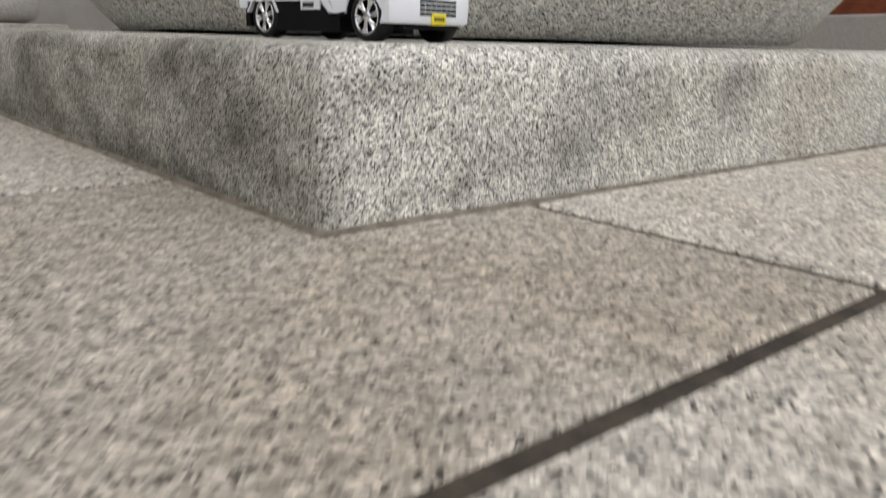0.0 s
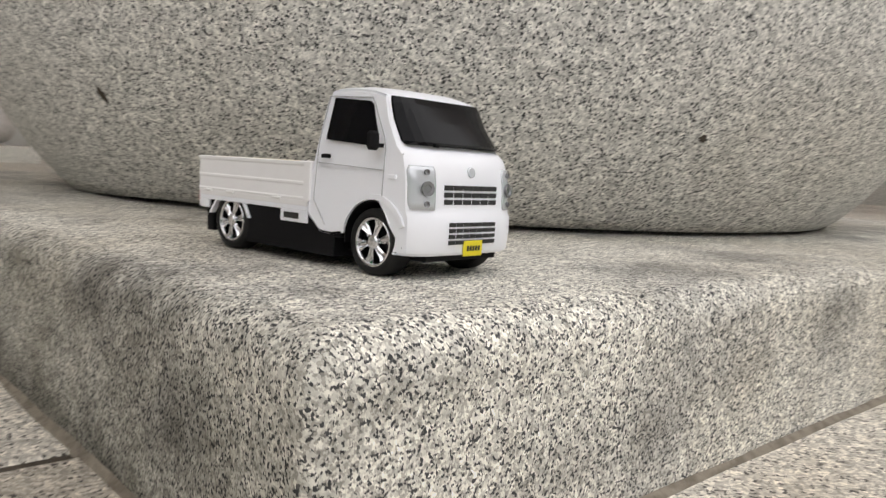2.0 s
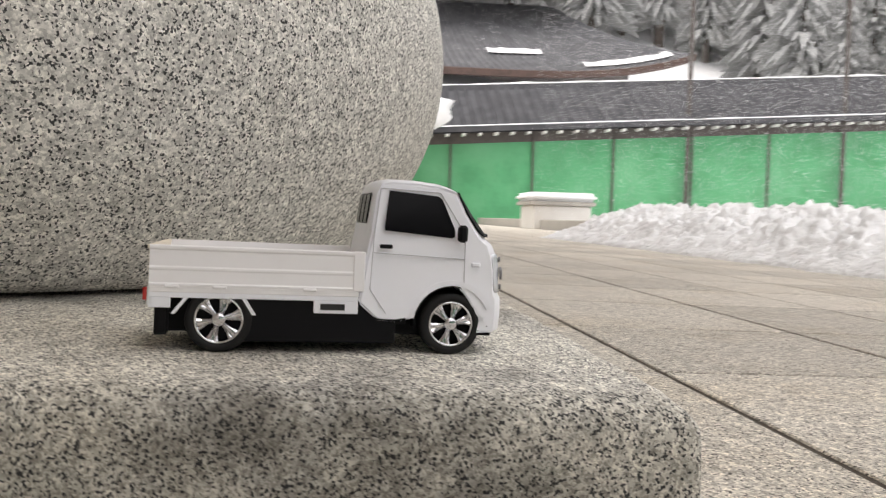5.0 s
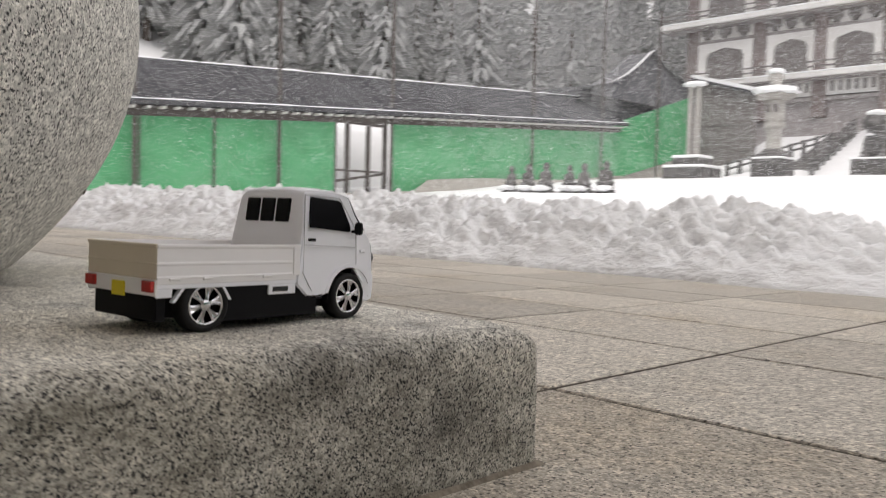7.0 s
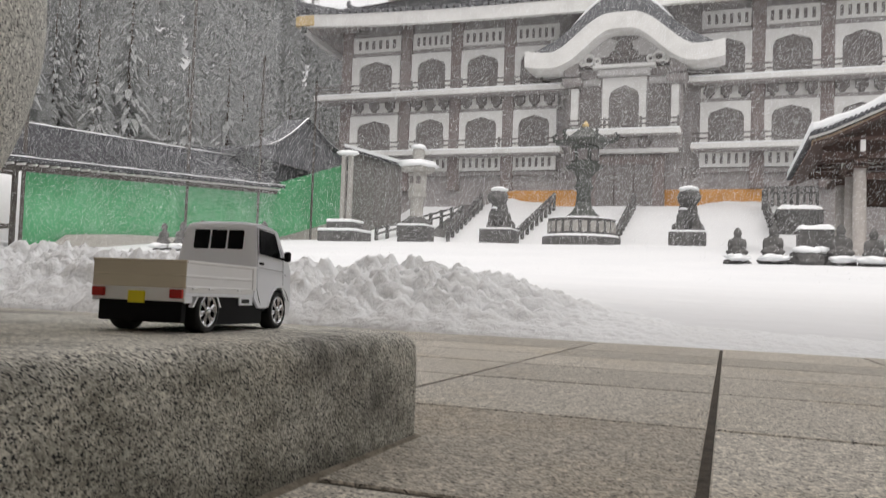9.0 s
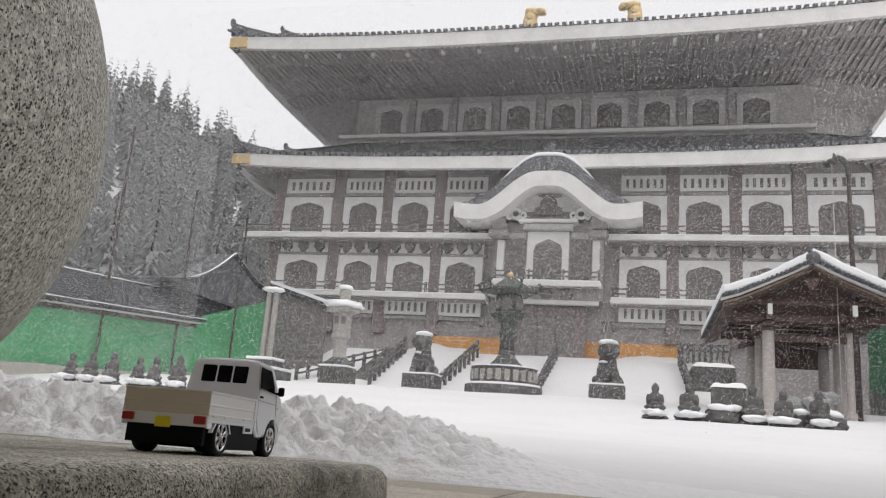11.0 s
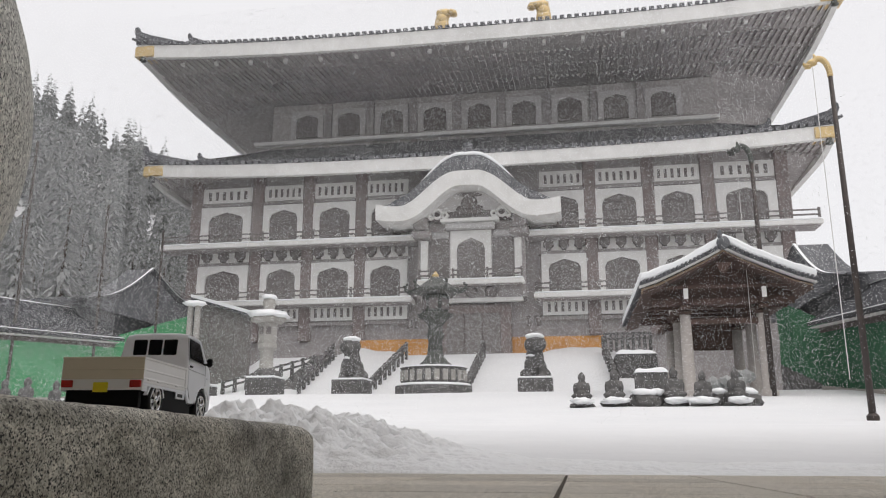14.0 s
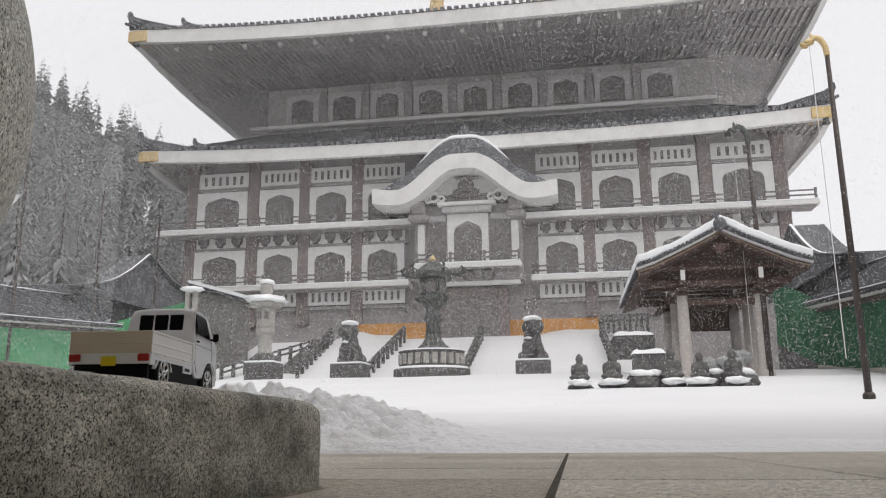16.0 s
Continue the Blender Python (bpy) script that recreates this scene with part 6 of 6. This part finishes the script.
part("verge_trim", bm, M_TILE, pav, "row of round verge tiles")
part("verge_board", ribbon([(x * 0.98, z) for x, z in ROOF], 0.24, 3.9, 4.05, -0.36), M_VERGE, pav, "pale curved barge board")
part("verge_board", ribbon([(x * 1.01, z) for x, z in ROOF], 0.1, 4.05, 4.3, -0.11), M_PLASTER, pav)
part("gable", prism([(x * 0.93, z - 0.3) for x, z in ROOF[1:-1]] + [(3.0, 4.1), (-3.0, 4.1)], 2.4, 2.6), M_PAVTIM, pav)
part("ceiling_board", ribbon([(x * 0.97, z - 0.36) for x, z in ROOF], 0.12, -9.8, 4.2), M_PAVTIM, pav)
bm = bmesh.new()
blob(bm, (0, 4.45, 6.85), (0.32, 0.3, 0.32), 2, 0.3, 2)
blob(bm, (0.12, 4.45, 7.2), (0.12, 0.13, 0.3), 2, 0.3, 4)
part("ridge_end", bm, M_TILE, pav, "dark ridge-end tile", True)
part("pendant", prism([(-0.35, 6.0), (0.35, 6.0), (0.2, 5.65), (0, 5.45), (-0.2, 5.65)], 4.05, 4.12), M_PAVTIM, pav)
for x in (-1.75, 1.72):
    for y in (3.0, 0.35, -3.0):
        part("column", lathe([(0.4, -0.6), (0.4, 0.2), (0.29, 0.3), (0.25, 3.75)], 20, (x, y, 0)), M_PALESTONE, pav, "pale grey round column", True)
        cap = part("bracket", boxes((x - 0.32, x + 0.32, y - 0.32, y + 0.32, 3.75, 3.9), (x - 0.22, x + 0.22, y - 0.55, y + 0.55, 3.95, 4.15), (x - 0.32, x + 0.32, y - 0.35, y + 0.35, 4.2, 4.36), (x - 0.12, x + 0.12, y + 0.3, y + 0.75, 4.36, 4.85), bevel=0.03), M_PAVTIM, pav)
        part("bracket_tip", boxes((x - 0.1, x + 0.1, y + 0.75, y + 0.82, 4.4, 4.88)), M_PLASTER, cap, "white painted bracket tip")
for y in (3.0, -3.5):
    part("tie_beam", boxes((-3.2, 3.2, y - 0.15, y + 0.15, 4.2, 4.5), (-1.8, 1.8, y - 0.12, y + 0.12, 3.3, 3.55)), M_PAVTIM, pav)
for x in (-1.75, 1.72):
    part("tie_beam", boxes((x - 0.15, x + 0.15, -7.8, 3.6, 4.21, 4.49)), M_PAVTIM, pav)
part("lattice_panel", boxes((-1.75, 1.72, -3.1, -3.0, 2.7, 4.2)), M_PAVTIM, pav)
for k in range(9):
    part("rafter", boxes((-3.6, 3.6, 3.5 - 1.5 * k, 3.62 - 1.5 * k, 4.9, 5.05)), M_PAVTIM, pav)
bm = bmesh.new()
for k in range(9):
    blob(bm, (0.3 + 0.9 * math.sin(k * 2.3), -0.6 + 0.5 * math.cos(k * 1.7), 0.5 + 0.25 * (k % 3)), (0.34, 0.3, 0.26), 1, 0.6, k)
tagged(obj("shrub", bm, M_CEDAR), "dark evergreen shrub under the pavilion roof", "shrub").location = (-7.2, -34.5, 1.7)


# ---- cedar woods ----
def cedar_mesh(seed, h, tiers=46, per=30):
    rnd = random.Random(seed)
    bm = bmesh.new()
    for t in range(tiers):
        f = t / (tiers - 1)
        z = h * (0.12 + 0.86 * f)
        r = h * 0.16 * (1 - f) ** 0.85 + 0.12
        n = max(4, int(per * (1 - 0.6 * f)))
        for k in range(n):
            a = rnd.uniform(0, 6.283)
            rr = r * (0.35 + 0.85 * rnd.random())
            w = rr * (0.07 + 0.07 * rnd.random())
            d = Vector((math.cos(a), math.sin(a), 0))
            s = Vector((-d.y, d.x, 0)) * w
            zz = z + h * 0.045 * (rnd.random() - 0.5)
            p0 = Vector((0, 0, zz + rr * 0.12))
            p1 = d * rr * 0.6 + Vector((0, 0, zz + rr * 0.05))
            p2 = d * rr + Vector((0, 0, zz - rr * (0.25 + 0.25 * rnd.random())))
            lowp = d * rr * 0.55 + Vector((0, 0, zz - rr * 0.3))
            v = [bm.verts.new(p) for p in (p0, p1 + s, p2, p1 - s, lowp)]
            for q in ((0, 1, 3), (1, 2, 3), (0, 4, 1), (1, 4, 2), (2, 4, 3), (3, 4, 0)):
                bm.faces.new([v[i] for i in q])
    return bm


def hill(x, y):
    d = x - 42 + 0.25 * (y + 30)
    a = 0.6 * max(0, d)
    b = 0.55 * max(0, -y - 100)
    return 2.0 + min(62, a) + min(40, b) * (1 if x > 20 else 0.0) + 1.5 * fbm(x, y, 0.05)


bm = grid(50, 60, lambda i, j: (lambda x, y: (x, y, hill(x, y) if x > 40 else min(hill(x, y), 3)))(38 + 120 * i, 60 - 260 * j))
tagged(obj("hillside", bm, M_SNOW, smooth=True), "steep snowy hillside behind the corridor", "hill", kind="structure")
rnd = random.Random(5)
protos = []
for k in range(4):
    e = thing("cedar_tree", "tall haze-pale cedar dusted with snow on the hillside", "tree", (0, 0, 0), "cedar trees")
    part("trunk", lathe([(0.42, -2), (0.34, 4), (0.06, 17)], 8), M_BARK, e, "brown cedar trunk")
    part("crown", cedar_mesh(k, 18), M_CEDAR, e, "needled crown paled for haze, with snow")
    protos.append(e)
spots = []
while len(spots) < 110:
    x, y = rnd.uniform(44, 66), rnd.uniform(12, -112)
    if abs(y + 14) < 15 and x < 60:
        continue
    if all((x - a) ** 2 + (y - b) ** 2 > 9 for a, b in spots):
        spots.append((x, y))
for k, (x, y) in enumerate(spots):
    s = rnd.uniform(0.75, 1.2)
    m = pose(x, y, hill(x, y) - 0.3, 0, 0, rnd.uniform(0, 360)) @ Matrix.Diagonal((s, s, s * rnd.uniform(0.9, 1.1), 1))
    if k < 4:
        protos[k].matrix_world = m
    else:
        t = copy_thing(protos[k % 4], m)
        t.scale = (s, s, s)
coarse = []
for k in range(3):
    b = cedar_mesh(40 + k, 18, 22, 14)
    me = bpy.data.meshes.new("far_cedar")
    b.to_mesh(me)
    b.free()
    coarse.append(me)
verts, faces = [], []
for k in range(900):
    x, y = rnd.uniform(64, 140), rnd.uniform(50, -190)
    if k % 6 == 0:
        x, y = rnd.uniform(38, 90), rnd.uniform(-112, -190)
    me = coarse[k % 3]
    a, s = rnd.uniform(0, 6.28), rnd.uniform(0.8, 1.25)
    z, base = hill(x, y) - 0.4, len(verts)
    ca, sa = math.cos(a) * s, math.sin(a) * s
    verts += [(x + v.co.x * ca - v.co.y * sa, y + v.co.x * sa + v.co.y * ca, z + v.co.z * s) for v in me.vertices]
    faces += [tuple(base + i for i in p.vertices) for p in me.polygons]
for me in coarse:
    bpy.data.meshes.remove(me)
me = bpy.data.meshes.new("cedar_wood")
me.from_pydata(verts, [], faces)
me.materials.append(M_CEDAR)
tagged(new("cedar_wood", me), "dense haze-pale cedar wood dusted with snow", "woods", kind="stuff")

# ---- falling snow ----
rnd = random.Random(11)
verts, faces = [], []
# dense flakes, larger with distance, also veil the hall and woods as haze
for k in range(720000):
    D = 12 + 49 * rnd.random() ** 0.6
    az = rnd.uniform(-0.7, 1.0)
    x, y = -0.3 + az * D, 0.6 - D
    if k % 3 == 0:
        D = 8 + 24 * rnd.random()
        x, y = D, 0.4 - D * rnd.uniform(0.25, 1.6)
        if y > -3.5:
            continue
    z = rnd.uniform(0.0, 0.62) * D + 0.3
    if k % 3 and (x > 29 or x < -14):
        x, y = rnd.uniform(30, 43), rnd.uniform(0, -95)
        z, D = rnd.uniform(9, 36), 50
    s = (0.35 + 0.65 * rnd.random() ** 2) * 0.00056 * D + 0.0003
    base = len(verts)
    ay_, tw = rnd.uniform(0.8, 1.5), rnd.uniform(-0.9, 0.9)
    ca, sa = s * math.cos(tw), s * math.sin(tw)
    verts += [(x + ca, y + sa, z - s * 0.2), (x, y + s * 0.3, z - s * ay_), (x - ca, y - sa, z + s * 0.1), (x, y + s * 0.25, z + s * ay_)]
    faces += [(base, base + 1, base + 3), (base + 1, base + 2, base + 3)]
me = bpy.data.meshes.new("falling_snow")
me.from_pydata(verts, [], faces)
me.materials.append(M_FLAKE)
tagged(new("falling_snow", me), "snowflakes falling over the yard", "snowflakes", kind="stuff")


# ---- paving slabs ----
XL = [-5.6, -5.22, -4.84, -4.46, -4.07, -3.69, -3.3, -2.92, -2.53, -2.15, -1.76, -1.38, -0.995, -0.615, -0.234, 0.14, 0.53, 0.885, 1.27, 1.66, 2.04, 2.43, 2.81, 3.2, 3.58, 3.97, 4.35, 4.74, 5.12, 5.5]
XL += [5.5 + 0.385 * k for k in range(1, 62)]
YL = [-1.93, -1.46, -1.18, -0.865, -0.56, -0.2, 0.182, 0.575, 0.96, 1.34, 1.73, 2.11, 2.5, 2.88, 3.27, 3.65, 4.04, 4.42, 4.8, 5.2, 5.6, 6.0, 6.4, 6.8, 7.2, 7.6, 8.0]
pave = obj("pavement", grid(60, 22, lambda i, j: (lambda x, y: (x, y, SLOPE * y - 0.0016))(-5.7 + 35 * i, -1.94 + 14 * j)), M_JOINT)
tagged(pave, "granite paving of the gate with dark joints", "pavement", kind="structure")
slab_meshes = {}


def slab_mesh(w, h, k):
    key = (round(w, 3), round(h, 3), k)
    if key not in slab_meshes:
        b = bmesh.new()
        box(b, 0.0042, w - 0.0042, 0.0042, h - 0.0042, -0.02, 0)
        top = [e for e in b.edges if e.verts[0].co.z > -1e-4 and e.verts[1].co.z > -1e-4]
        bmesh.ops.bevel(b, geom=top, offset=0.0014, segments=1, affect="EDGES")
        for v in b.verts:
            v.co.z += SLOPE * v.co.y
        bmesh.ops.recalc_face_normals(b, faces=b.faces)
        me = bpy.data.meshes.new("slab")
        b.to_mesh(me)
        b.free()
        me.materials.append(M_SLABBROWN if k else M_SLAB)
        slab_meshes[key] = me
    return slab_meshes[key]


rest_v, rest_f, count = [], [], 0
rnd = random.Random(3)
for i in range(len(XL) - 1):
    for j in range(len(YL) - 1):
        x0, x1, y0, y1 = XL[i], XL[i + 1], YL[j], YL[j + 1]
        if x0 > 0.05 and x1 < 1.2 and y0 > 0.05 and y1 < 1.2:
            continue
        dz = rnd.uniform(-0.0002, 0.0002)
        if -2.6 < x0 < 6 and y0 < 1.8 and count < 300:
            s = new("slab", slab_mesh(x1 - x0, y1 - y0, 1 if -0.3 < x0 < 0 and -0.3 < y0 < 0 else 0))
            s.parent = pave
            s.location = (x0, y0, SLOPE * y0 + dz)
            count += 1
        else:
            g, b = 0.005, len(rest_v)
            rest_v += [(x, y, SLOPE * y + z + dz) for x, y, z in ((x0 + g, y0 + g, 0), (x1 - g, y0 + g, 0), (x1 - g, y1 - g, 0), (x0 + g, y1 - g, 0), (x0 + g, y0 + g, -0.02), (x1 - g, y0 + g, -0.02), (x1 - g, y1 - g, -0.02), (x0 + g, y1 - g, -0.02))]
            rest_f += [tuple(b + q for q in f) for f in ((0, 1, 2, 3), (0, 4, 5, 1), (1, 5, 6, 2), (2, 6, 7, 3), (3, 7, 4, 0))]
for i in range(len(XL) - 1):
    if XL[i] > 7.9:
        for y0, y1 in ((-2.5, -1.93), (-3.2, -2.5), (-3.9, -3.2), (-4.6, -3.9)):
            g, b, x0, x1 = 0.004, len(rest_v), XL[i], XL[i + 1]
            rest_v += [(x, y, SLOPE * y + z) for x, y, z in ((x0 + g, y0 + g, 0), (x1 - g, y0 + g, 0), (x1 - g, y1 - g, 0), (x0 + g, y1 - g, 0), (x0 + g, y0 + g, -0.04), (x1 - g, y0 + g, -0.04), (x1 - g, y1 - g, -0.04), (x0 + g, y1 - g, -0.04))]
            rest_f += [tuple(b + q for q in f) for f in ((0, 1, 2, 3), (0, 4, 5, 1), (1, 5, 6, 2), (2, 6, 7, 3), (3, 7, 4, 0))]
me = bpy.data.meshes.new("far_slabs")
me.from_pydata(rest_v, [], rest_f)
me.materials.append(M_SLAB)
fs = new("far_slabs", me)
fs.parent = pave
fs["kind"] = "stuff"
